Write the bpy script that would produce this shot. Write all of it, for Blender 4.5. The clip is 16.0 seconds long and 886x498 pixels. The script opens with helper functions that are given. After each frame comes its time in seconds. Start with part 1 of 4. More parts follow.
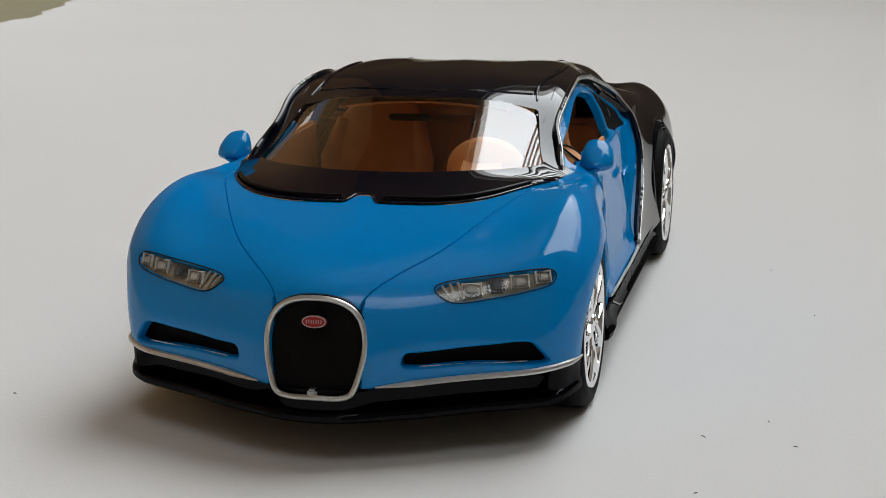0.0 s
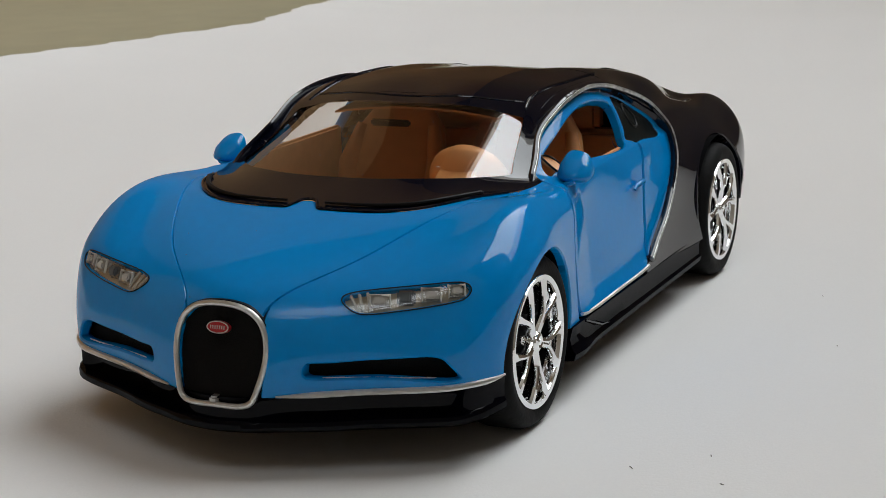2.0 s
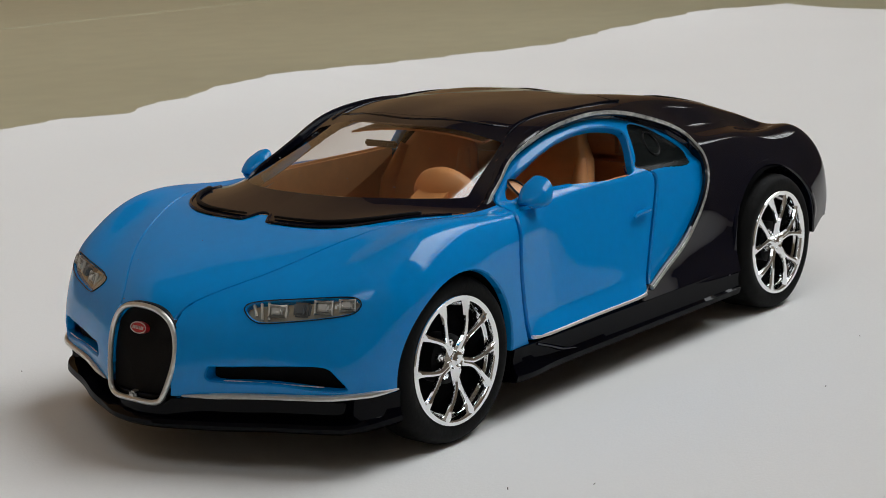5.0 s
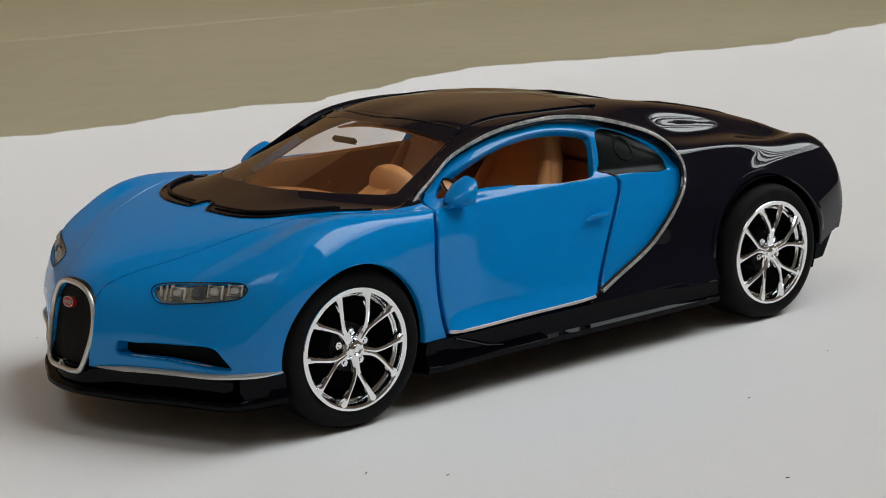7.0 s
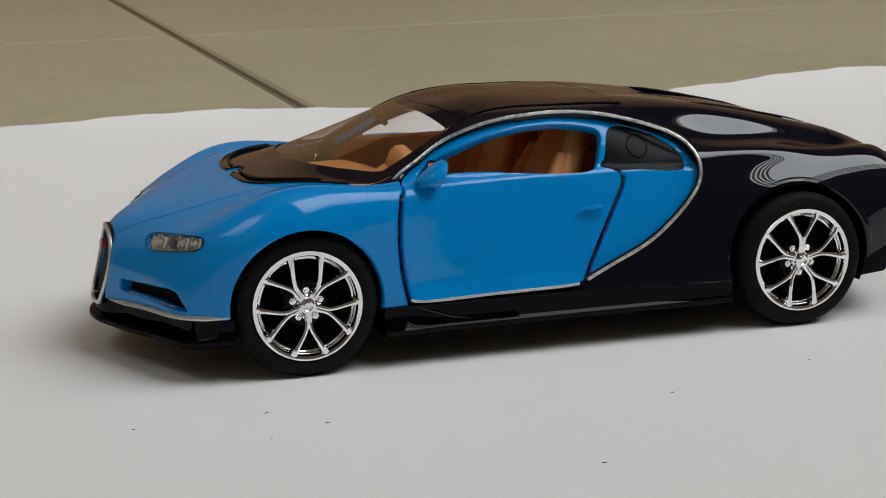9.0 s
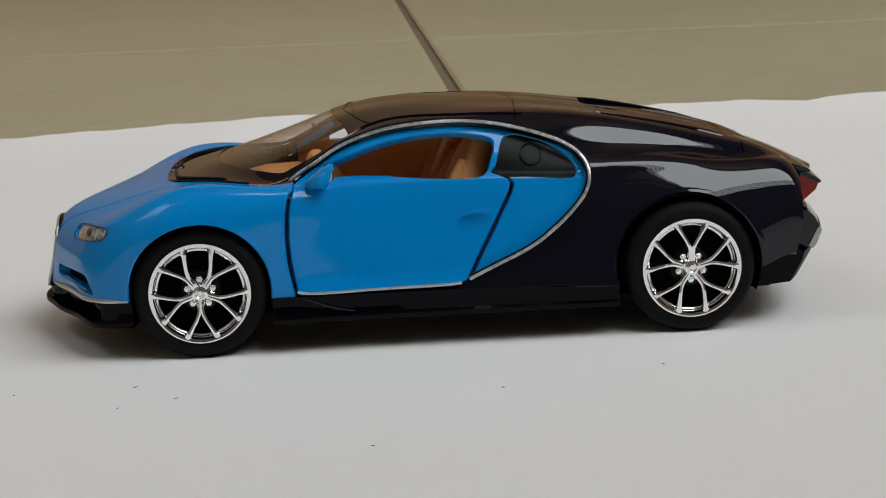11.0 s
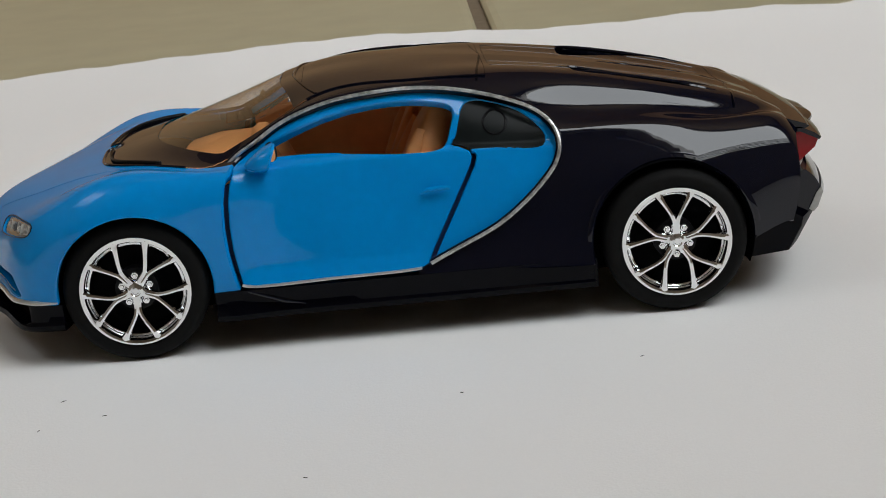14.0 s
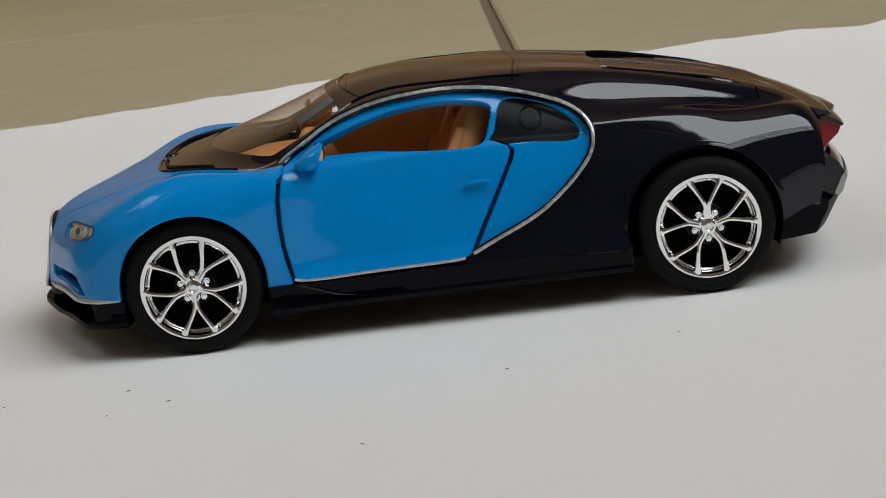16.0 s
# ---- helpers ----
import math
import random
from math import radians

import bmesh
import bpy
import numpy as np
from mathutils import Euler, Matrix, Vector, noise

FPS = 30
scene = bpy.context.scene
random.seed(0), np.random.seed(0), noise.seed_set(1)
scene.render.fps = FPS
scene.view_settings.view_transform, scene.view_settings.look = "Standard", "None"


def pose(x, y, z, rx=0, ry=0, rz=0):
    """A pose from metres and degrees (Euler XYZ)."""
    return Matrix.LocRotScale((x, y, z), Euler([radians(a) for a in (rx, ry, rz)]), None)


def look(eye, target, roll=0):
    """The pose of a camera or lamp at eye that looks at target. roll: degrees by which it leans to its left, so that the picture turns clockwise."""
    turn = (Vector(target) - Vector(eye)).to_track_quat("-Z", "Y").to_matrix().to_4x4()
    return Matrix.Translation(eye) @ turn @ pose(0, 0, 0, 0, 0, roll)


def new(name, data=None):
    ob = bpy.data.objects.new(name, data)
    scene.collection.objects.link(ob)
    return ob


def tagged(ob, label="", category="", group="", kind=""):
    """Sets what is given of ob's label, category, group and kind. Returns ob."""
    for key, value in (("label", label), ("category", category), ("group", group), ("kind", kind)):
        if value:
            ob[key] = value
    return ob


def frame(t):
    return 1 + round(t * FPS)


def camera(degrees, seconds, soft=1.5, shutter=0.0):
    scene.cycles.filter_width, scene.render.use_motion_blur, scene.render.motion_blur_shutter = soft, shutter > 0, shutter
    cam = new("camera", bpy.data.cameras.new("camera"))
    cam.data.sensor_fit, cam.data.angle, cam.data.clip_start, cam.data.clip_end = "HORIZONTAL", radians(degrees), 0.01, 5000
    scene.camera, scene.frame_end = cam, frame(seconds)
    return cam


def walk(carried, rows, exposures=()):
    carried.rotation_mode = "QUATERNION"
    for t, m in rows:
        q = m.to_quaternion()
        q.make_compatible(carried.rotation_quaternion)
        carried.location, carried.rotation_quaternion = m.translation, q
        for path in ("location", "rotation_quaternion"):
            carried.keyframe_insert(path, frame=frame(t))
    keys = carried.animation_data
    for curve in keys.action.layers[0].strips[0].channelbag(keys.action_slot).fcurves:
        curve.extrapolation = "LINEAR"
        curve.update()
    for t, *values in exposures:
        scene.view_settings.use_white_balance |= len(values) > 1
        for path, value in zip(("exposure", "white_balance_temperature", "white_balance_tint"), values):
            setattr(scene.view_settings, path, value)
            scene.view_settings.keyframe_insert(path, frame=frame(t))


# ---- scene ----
cam = camera(29.09, 16.0, soft=0.2)
cam.data.dof.use_dof = True
cam.data.dof.focus_distance = 0.19
cam.data.dof.aperture_fstop = 260
PATH = [
    (0, (-0.23230, -0.05530, 0.06790), (-0.02266, -0.00506, 0.01414), -0.95),
    (0.5, (-0.22511, -0.07036, 0.06588), (-0.01875, -0.00661, 0.01360), -1.65),
    (1, (-0.22096, -0.08022, 0.06518), (-0.01798, -0.00606, 0.01339), -1.64),
    (1.5, (-0.21447, -0.08963, 0.06562), (-0.01575, -0.00483, 0.01364), -1.44),
    (2, (-0.21159, -0.09562, 0.06522), (-0.01530, -0.00504, 0.01378), -1.58),
    (2.5, (-0.20589, -0.10585, 0.06574), (-0.01458, -0.00511, 0.01443), -1.67),
    (3, (-0.20618, -0.10861, 0.06587), (-0.01586, -0.00602, 0.01450), -1.64),
    (3.5, (-0.20239, -0.12089, 0.06472), (-0.01639, -0.01000, 0.01483), -1.93),
    (4, (-0.19240, -0.13591, 0.06558), (-0.01525, -0.01147, 0.01544), -1.70),
    (4.2, (-0.19030, -0.13904, 0.06510), (-0.01580, -0.01071, 0.01548), -1.85),
    (6.3, (-0.16230, -0.18183, 0.06448), (-0.01944, -0.01811, 0.01790), -2.23),
    (6.5, (-0.15601, -0.18870, 0.06533), (-0.01881, -0.02034, 0.01827), -2.20),
    (7, (-0.15248, -0.19354, 0.06497), (-0.01945, -0.02170, 0.01849), -2.19),
    (7.5, (-0.13455, -0.20870, 0.06449), (-0.01865, -0.02450, 0.01953), -2.29),
    (8, (-0.12200, -0.21975, 0.06445), (-0.01867, -0.02810, 0.02001), -2.25),
    (8.2, (-0.11357, -0.22922, 0.06447), (-0.02003, -0.03265, 0.01984), -2.14),
    (10.3, (-0.04377, -0.26798, 0.06537), (-0.01117, -0.05250, 0.02188), -2.06),
    (10.5, (-0.03451, -0.27492, 0.05847), (-0.00790, -0.05748, 0.02116), -2.56),
    (11, (-0.01916, -0.28084, 0.06608), (-0.00326, -0.06362, 0.02197), -2.22),
    (11.5, (-0.00834, -0.28492, 0.06634), (-0.00067, -0.06723, 0.02231), -2.38),
    (12, (-0.00489, -0.28724, 0.06592), (-0.00136, -0.06940, 0.02216), -2.40),
    (12.5, (-0.00321, -0.28214, 0.06516), (-0.00304, -0.06472, 0.01921), -2.42),
    (13, (-0.00343, -0.27035, 0.07059), (-0.00160, -0.05367, 0.02131), -2.85),
    (13.5, (-0.00470, -0.26101, 0.07307), (0.00068, -0.04572, 0.01826), -3.57),
    (14, (-0.00108, -0.25500, 0.07400), (0.00483, -0.03942, 0.01494), -4.99),
    (14.5, (-0.00071, -0.25674, 0.07274), (0.00517, -0.04172, 0.01693), -6.07),
    (15, (-0.00250, -0.25468, 0.07275), (0.00624, -0.03962, 0.01748), -7.18),
    (15.5, (-0.00240, -0.25471, 0.07275), (0.00571, -0.03995, 0.01621), -7.38),
    (16, (-0.00376, -0.26845, 0.06700), (-0.00132, -0.05202, 0.01669), -6.81),
]
walk(cam, [(t, look(eye, target, roll)) for t, eye, target, roll in PATH], [(0, 0.0), (16, 0.0)])

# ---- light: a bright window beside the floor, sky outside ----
K = 1 / 36          # scale of the model: car shapes below are in metres of the full-size car
WIN = math.radians(-57)     # direction of the window wall, seen from the car
world = bpy.data.worlds.new("sky")
world.use_nodes = True
scene.world = world
wn = world.node_tree.nodes
sky = wn.new("ShaderNodeTexSky")
sky.sky_type = 'NISHITA'
sky.sun_disc = False
sky.sun_elevation, sky.sun_rotation = math.radians(50), math.radians(200)
world.node_tree.links.new(sky.outputs[0], wn["Background"].inputs[0])
wn["Background"].inputs[1].default_value = 0.1

wx, wy = math.cos(WIN), math.sin(WIN)
WALL, SIDEWALL = 0.58, 0.60
RM = Matrix.Rotation(WIN, 4, 'Z')       # the room is turned with its window wall


def window_lamp(spot, aim, width, height, watts):
    lamp = bpy.data.lights.new("window_light", 'AREA')
    lamp.shape, lamp.size, lamp.size_y, lamp.energy, lamp.color = 'RECTANGLE', width, height, watts, (0.945, 0.982, 0.985)
    ob = new("window_light", lamp)
    ob.matrix_world = look(RM @ Vector(spot), RM @ Vector(aim))


WY0, WY1, WZ0, WZ1 = -.21, 1.02, .50, 2.60       # opening of the large window
A0, A1, AZ0, AZ1 = -.48, .12, .70, 1.75        # opening of the added narrow window
window_lamp((WALL + 0.10, (WY0 + WY1) / 2, (WZ0 + WZ1) / 2), (0, (WY0 + WY1) / 2, (WZ0 + WZ1) / 2), WY1 - WY0, WZ1 - WZ0, 44.5)
# added second lamp for the nose side; no window is known there
window_lamp(((A0 + A1) / 2, -SIDEWALL - 0.16, (AZ0 + AZ1) / 2), ((A0 + A1) / 2, 0, (AZ0 + AZ1) / 2), A1 - A0, AZ1 - AZ0, 5)


# ---- materials ----
def material(name, color, rough=0.5, metal=0.0, coat=0.0, grain=0.0, scale=400, bump=0.0, spec=0.5, blotch=6, second=None, wave=0.0):
    m = bpy.data.materials.new(name)
    m.use_nodes = True
    nt = m.node_tree
    b = nt.nodes["Principled BSDF"]
    b.inputs["Base Color"].default_value = (*color, 1)
    b.inputs["Roughness"].default_value = rough
    b.inputs["Metallic"].default_value = metal
    b.inputs["Coat Weight"].default_value = coat
    b.inputs["Coat Roughness"].default_value = 0.014
    b.inputs["Coat IOR"].default_value = 1.5
    b.inputs["Specular IOR Level"].default_value = spec
    tc = nt.nodes.new("ShaderNodeTexCoord")
    if grain or bump:
        n1 = nt.nodes.new("ShaderNodeTexNoise")
        n1.inputs["Scale"].default_value, n1.inputs["Detail"].default_value = scale, 4
        n2 = nt.nodes.new("ShaderNodeTexNoise")
        n2.inputs["Scale"].default_value, n2.inputs["Detail"].default_value = blotch, 3
        for n in (n1, n2):
            nt.links.new(tc.outputs["Object"], n.inputs["Vector"])
    if grain:
        mx = nt.nodes.new("ShaderNodeMath")
        mx.operation = 'ADD'
        nt.links.new(n1.outputs["Fac"], mx.inputs[0])
        nt.links.new(n2.outputs["Fac"], mx.inputs[1])
        rr = nt.nodes.new("ShaderNodeMapRange")
        rr.inputs["From Min"].default_value, rr.inputs["From Max"].default_value = 0.6, 1.4
        nt.links.new(mx.outputs[0], rr.inputs["Value"])
        mix = nt.nodes.new("ShaderNodeMix")
        mix.data_type = 'RGBA'
        two = second or tuple(min(1, c * (1 + grain)) for c in color)
        mix.inputs["A"].default_value = (*[c * (1 - grain) for c in color], 1)
        mix.inputs["B"].default_value = (*two, 1)
        nt.links.new(rr.outputs[0], mix.inputs["Factor"])
        nt.links.new(mix.outputs["Result"], b.inputs["Base Color"])
    if bump:
        bp = nt.nodes.new("ShaderNodeBump")
        bp.inputs["Strength"].default_value, bp.inputs["Distance"].default_value = bump, 0.0004
        nt.links.new(n1.outputs["Fac"], bp.inputs["Height"])
        nt.links.new(bp.outputs[0], b.inputs["Normal"])
    if wave:
        # slow unevenness of the sprayed coat
        n3 = nt.nodes.new("ShaderNodeTexNoise")
        n3.inputs["Scale"].default_value, n3.inputs["Detail"].default_value = 330, 1.5
        nt.links.new(tc.outputs["Object"], n3.inputs["Vector"])
        wv = nt.nodes.new("ShaderNodeBump")
        wv.inputs["Strength"].default_value, wv.inputs["Distance"].default_value = wave, 0.0004
        nt.links.new(n3.outputs["Fac"], wv.inputs["Height"])
        nt.links.new(wv.outputs[0], b.inputs["Coat Normal"])
    return m


def glass(name, color, rough=0.02, gloss=1.0):
    """Thin clear plastic: it lets light straight through and mirrors at grazing angles."""
    m = bpy.data.materials.new(name)
    m.use_nodes = True
    nt = m.node_tree
    out = nt.nodes["Material Output"]
    nt.nodes.remove(nt.nodes["Principled BSDF"])
    clear = nt.nodes.new("ShaderNodeBsdfTransparent")
    clear.inputs[0].default_value = (*color, 1)
    shine = nt.nodes.new("ShaderNodeBsdfGlossy")
    shine.inputs["Color"].default_value = (gloss, gloss, gloss, 1)
    shine.inputs["Roughness"].default_value = rough
    lw = nt.nodes.new("ShaderNodeLayerWeight")
    lw.inputs[0].default_value = 0.5
    power = nt.nodes.new("ShaderNodeMath")
    power.operation = 'POWER'
    power.inputs[1].default_value = 3.0
    nt.links.new(lw.outputs["Facing"], power.inputs[0])
    fres = nt.nodes.new("ShaderNodeMath")
    fres.operation = 'MULTIPLY_ADD'
    fres.inputs[1].default_value, fres.inputs[2].default_value = 0.9, 0.07
    nt.links.new(power.outputs[0], fres.inputs[0])
    mix = nt.nodes.new("ShaderNodeMixShader")
    nt.links.new(fres.outputs[0], mix.inputs[0])
    nt.links.new(clear.outputs[0], mix.inputs[1])
    nt.links.new(shine.outputs[0], mix.inputs[2])
    nt.links.new(mix.outputs[0], out.inputs[0])
    return m


BLUE = material("blue_enamel", (0.0, 0.236, 0.625), 0.5, coat=0.7, spec=0.0, grain=0.05, scale=900, blotch=30, wave=0.04)
# same blue enamel, with the shade inside gaps and grooves put into its colour
SHADEBLUE = material("blue_enamel_shaded", (0.002, 0.03, 0.13), 0.5)
BLACK = material("black_enamel", (0.0032, 0.0040, 0.0100), 0.5, coat=0.95, spec=0.0, grain=0.15, scale=700, wave=0.04)
# same black enamel, darkened and dulled to carry the shade low on the car
SPLIT = material("black_enamel_shaded", (0.0012, 0.0013, 0.003), 0.5, coat=0.22, spec=0.0, grain=0.15, scale=700, wave=0.05)
BLACKP = material("black_plastic", (0.004, 0.004, 0.005), 0.4, spec=0.16, grain=0.3, scale=900, bump=0.1)
DARK = material("dark_recess", (0.003, 0.003, 0.0035), 0.8, spec=0.03)
RUBBER = material("tyre_rubber", (0.0045, 0.0045, 0.0045), 0.7, spec=0.14, grain=0.25, scale=1200, bump=0.25)
CHROME = material("chrome_plating", (0.94, 0.96, 0.98), 0.07, metal=1.0, grain=0.05, scale=600, bump=0.05)
SILVER = material("silver_paint", (0.42, 0.42, 0.41), 0.36, metal=0.8, grain=0.2, scale=1200, bump=0.14)
WORN = material("worn_silver_paint", (0.50, 0.50, 0.49), 0.34, metal=0.75, grain=0.7, scale=1500, blotch=260, second=(0.88, 0.88, 0.86), bump=0.3)
DUST = material("pale_dust", (0.55, 0.53, 0.50), 0.9)
TAN = material("tan_plastic", (0.86, 0.40, 0.15), 0.45, grain=0.12, scale=500, bump=0.1)
MESH = material("grille_mesh", (0.0035, 0.003, 0.003), 0.6, grain=0.4, scale=7000, bump=0.4, spec=0.1)
LAMPGREY = material("lamp_reflector", (0.55, 0.53, 0.48), 0.3, grain=0.15, scale=800)
RED = material("red_badge", (0.40, 0.012, 0.018), 0.3, coat=0.3)
WHITE = material("white_print", (0.50, 0.47, 0.44), 0.4)
REFLECTOR = material("reflector_plastic", (0.50, 0.49, 0.46), 0.25, grain=0.1, scale=900)
LAMPTRAY = material("lamp_tray_plastic", (0.52, 0.45, 0.34), 0.5, grain=0.2, scale=700, spec=0.2)
LAMPDARK = material("lamp_grey_plastic", (0.10, 0.115, 0.125), 0.4, grain=0.2, scale=700)
BRIGHT = material("bright_silver_paint", (0.66, 0.66, 0.64), 0.3, metal=0.8, grain=0.12, scale=1500, bump=0.25)
LENS = glass("clear_plastic", (0.95, 0.95, 0.93), 0.02)
PANE = glass("windscreen_plastic", (0.94, 0.92, 0.89), 0.03, 0.82)
TAIL = material("red_lens", (0.32, 0.004, 0.008), 0.3, coat=0.6, spec=0.1, grain=0.2, scale=600)
SMOKE = material("smoked_pane", (0.008, 0.010, 0.010), 0.25, spec=0.06, grain=0.3, scale=300)
PAPER = material("white_paper", (0.80, 0.79, 0.78), 0.7, grain=0.02, scale=3000, bump=0.12, blotch=9)
TILE = material("olive_tile", (0.40, 0.385, 0.265), 0.34, grain=0.12, scale=60, blotch=5, bump=0.05)
GROUT = material("tile_grout", (0.16, 0.12, 0.078), 0.9, grain=0.25, scale=300)
PLASTER = material("pale_wall_paint", (0.27, 0.24, 0.205), 0.8, grain=0.06, scale=60, bump=0.1)
BROWN = material("brown_wall_paint", (0.68, 0.44, 0.235), 0.8, grain=0.06, scale=60, bump=0.1)
CEILM = material("ceiling_paint", (0.26, 0.18, 0.11), 0.85, grain=0.05, scale=50)
FRAME = material("window_frame_paint", (0.6, 0.58, 0.55), 0.45, grain=0.05, scale=80)
SPECK = material("dark_speck", (0.06, 0.05, 0.045), 0.9)


# ---- mesh helpers ----
def part(name, bm, mat, parent=None, label="", smooth=True, scale=K):
    me = bpy.data.meshes.new(name)
    if scale != 1:
        bmesh.ops.scale(bm, vec=(scale,) * 3, verts=bm.verts)
    bmesh.ops.recalc_face_normals(bm, faces=bm.faces)
    bm.to_mesh(me)
    bm.free()
    me.materials.append(mat)
    ob = new(name, me)
    if smooth:
        for p in me.polygons:
            p.use_smooth = True
        me.set_sharp_from_angle(angle=radians(38))
    if parent:
        ob.parent = parent
    if label:
        ob["label"] = label
    return ob


def raw(verts, faces):
    bm = bmesh.new()
    vs = [bm.verts.new(v) for v in verts]
    for f in faces:
        if len(set(f)) > 2:
            try:
                bm.faces.new([vs[i] for i in f])
            except ValueError:
                pass
    return bm


def box(x0, x1, y0, y1, z0, z1, bevel=0.0):
    bm = bmesh.new()
    bmesh.ops.create_cube(bm, size=1)
    for v in bm.verts:
        v.co = Vector(((x0 + x1) / 2 + v.co.x * (x1 - x0), (y0 + y1) / 2 + v.co.y * (y1 - y0), (z0 + z1) / 2 + v.co.z * (z1 - z0)))
    if bevel:
        bmesh.ops.bevel(bm, geom=list(bm.edges), offset=bevel, segments=2, affect='EDGES')
    return bm


def tube(points, radius, sides=8, squash=1.0, closed=False, up=(0, 1, 0.01)):
    """A round bar along a line of points; radius may vary along it."""
    pts = [Vector(p) for p in points]
    n = len(pts)
    sq = squash if isinstance(squash, (list, tuple)) else [squash] * n
    rad = radius if isinstance(radius, (list, tuple)) else [radius] * n
    verts, faces = [], []
    up = Vector(up)
    for i, p in enumerate(pts):
        a, b = (pts[i - 1] if i or closed else p), (pts[(i + 1) % n] if i < n - 1 or closed else p)
        d = (b - a).normalized()
        u = d.cross(up).normalized()
        w = d.cross(u).normalized()
        for k in range(sides):
            an = 2 * math.pi * k / sides
            verts.append(p + (u * math.cos(an) + w * math.sin(an) * sq[i]) * rad[i])
    for i in range(n if closed else n - 1):
        for k in range(sides):
            j, k2 = (i + 1) % n, (k + 1) % sides
            faces.append((i * sides + k, i * sides + k2, j * sides + k2, j * sides + k))
    if not closed:
        faces += [tuple(range(sides)), tuple(range((n - 1) * sides, n * sides))]
    return raw(verts, faces)


def lathe(profile, seg=64):
    """Rows of (radius, y) turned about the y axis."""
    verts, faces, n = [], [], len(profile)
    for s in range(seg):
        a = 2 * math.pi * s / seg
        for r, y in profile:
            verts.append((r * math.cos(a), y, r * math.sin(a)))
    for s in range(seg):
        for i in range(n - 1):
            t = (s + 1) % seg
            faces.append((s * n + i, s * n + i + 1, t * n + i + 1, t * n + i))
    bm = raw(verts, faces)
    bmesh.ops.remove_doubles(bm, verts=bm.verts, dist=1e-5)
    return bm


def join(*bms):
    out = bmesh.new()
    for b in bms:
        me = bpy.data.meshes.new("tmp")
        b.to_mesh(me)
        b.free()
        out.from_mesh(me)
        bpy.data.meshes.remove(me)
    return out


def moved(bm, m):
    bmesh.ops.transform(bm, matrix=m, verts=bm.verts)
    return bm


def mirrored(bm):
    for v in bm.verts:
        v.co.y = -v.co.y
    bmesh.ops.reverse_faces(bm, faces=bm.faces)
    return bm


# ---- curves and the body surface ----
def natural(knots, vals, at):
    """Natural cubic spline through vals (n, d) at the knots."""
    k, y = np.asarray(knots, float), np.asarray(vals, float)
    n, h = len(k), np.diff(np.asarray(knots, float))
    A, r = np.eye(n), np.zeros_like(y)
    for i in range(1, n - 1):
        A[i, i - 1:i + 2] = h[i - 1], 2 * (h[i - 1] + h[i]), h[i]
        r[i] = 6 * ((y[i + 1] - y[i]) / h[i] - (y[i] - y[i - 1]) / h[i - 1])
    m = np.linalg.solve(A, r)
    i = np.clip(np.searchsorted(k, at, side="right") - 1, 0, n - 2)
    a, b, hh = (k[i + 1] - at)[:, None], (at - k[i])[:, None], h[i][:, None]
    return (m[i] * a ** 3 + m[i + 1] * b ** 3) / (6 * hh) + (y[i] / hh - m[i] * hh / 6) * a + (y[i + 1] / hh - m[i + 1] * hh / 6) * b


def curve(pts, n=60, closed=False):
    p = np.array(pts, float)
    if closed:
        p = np.vstack([p[-3:], p, p[:4]])
    k = np.r_[0, np.cumsum(np.maximum(np.linalg.norm(np.diff(p, axis=0), axis=1), 1e-6) ** 0.7)]
    lo, hi = (k[3], k[-4]) if closed else (k[0], k[-1])
    return natural(k, p, np.linspace(lo, hi, n, endpoint=not closed))


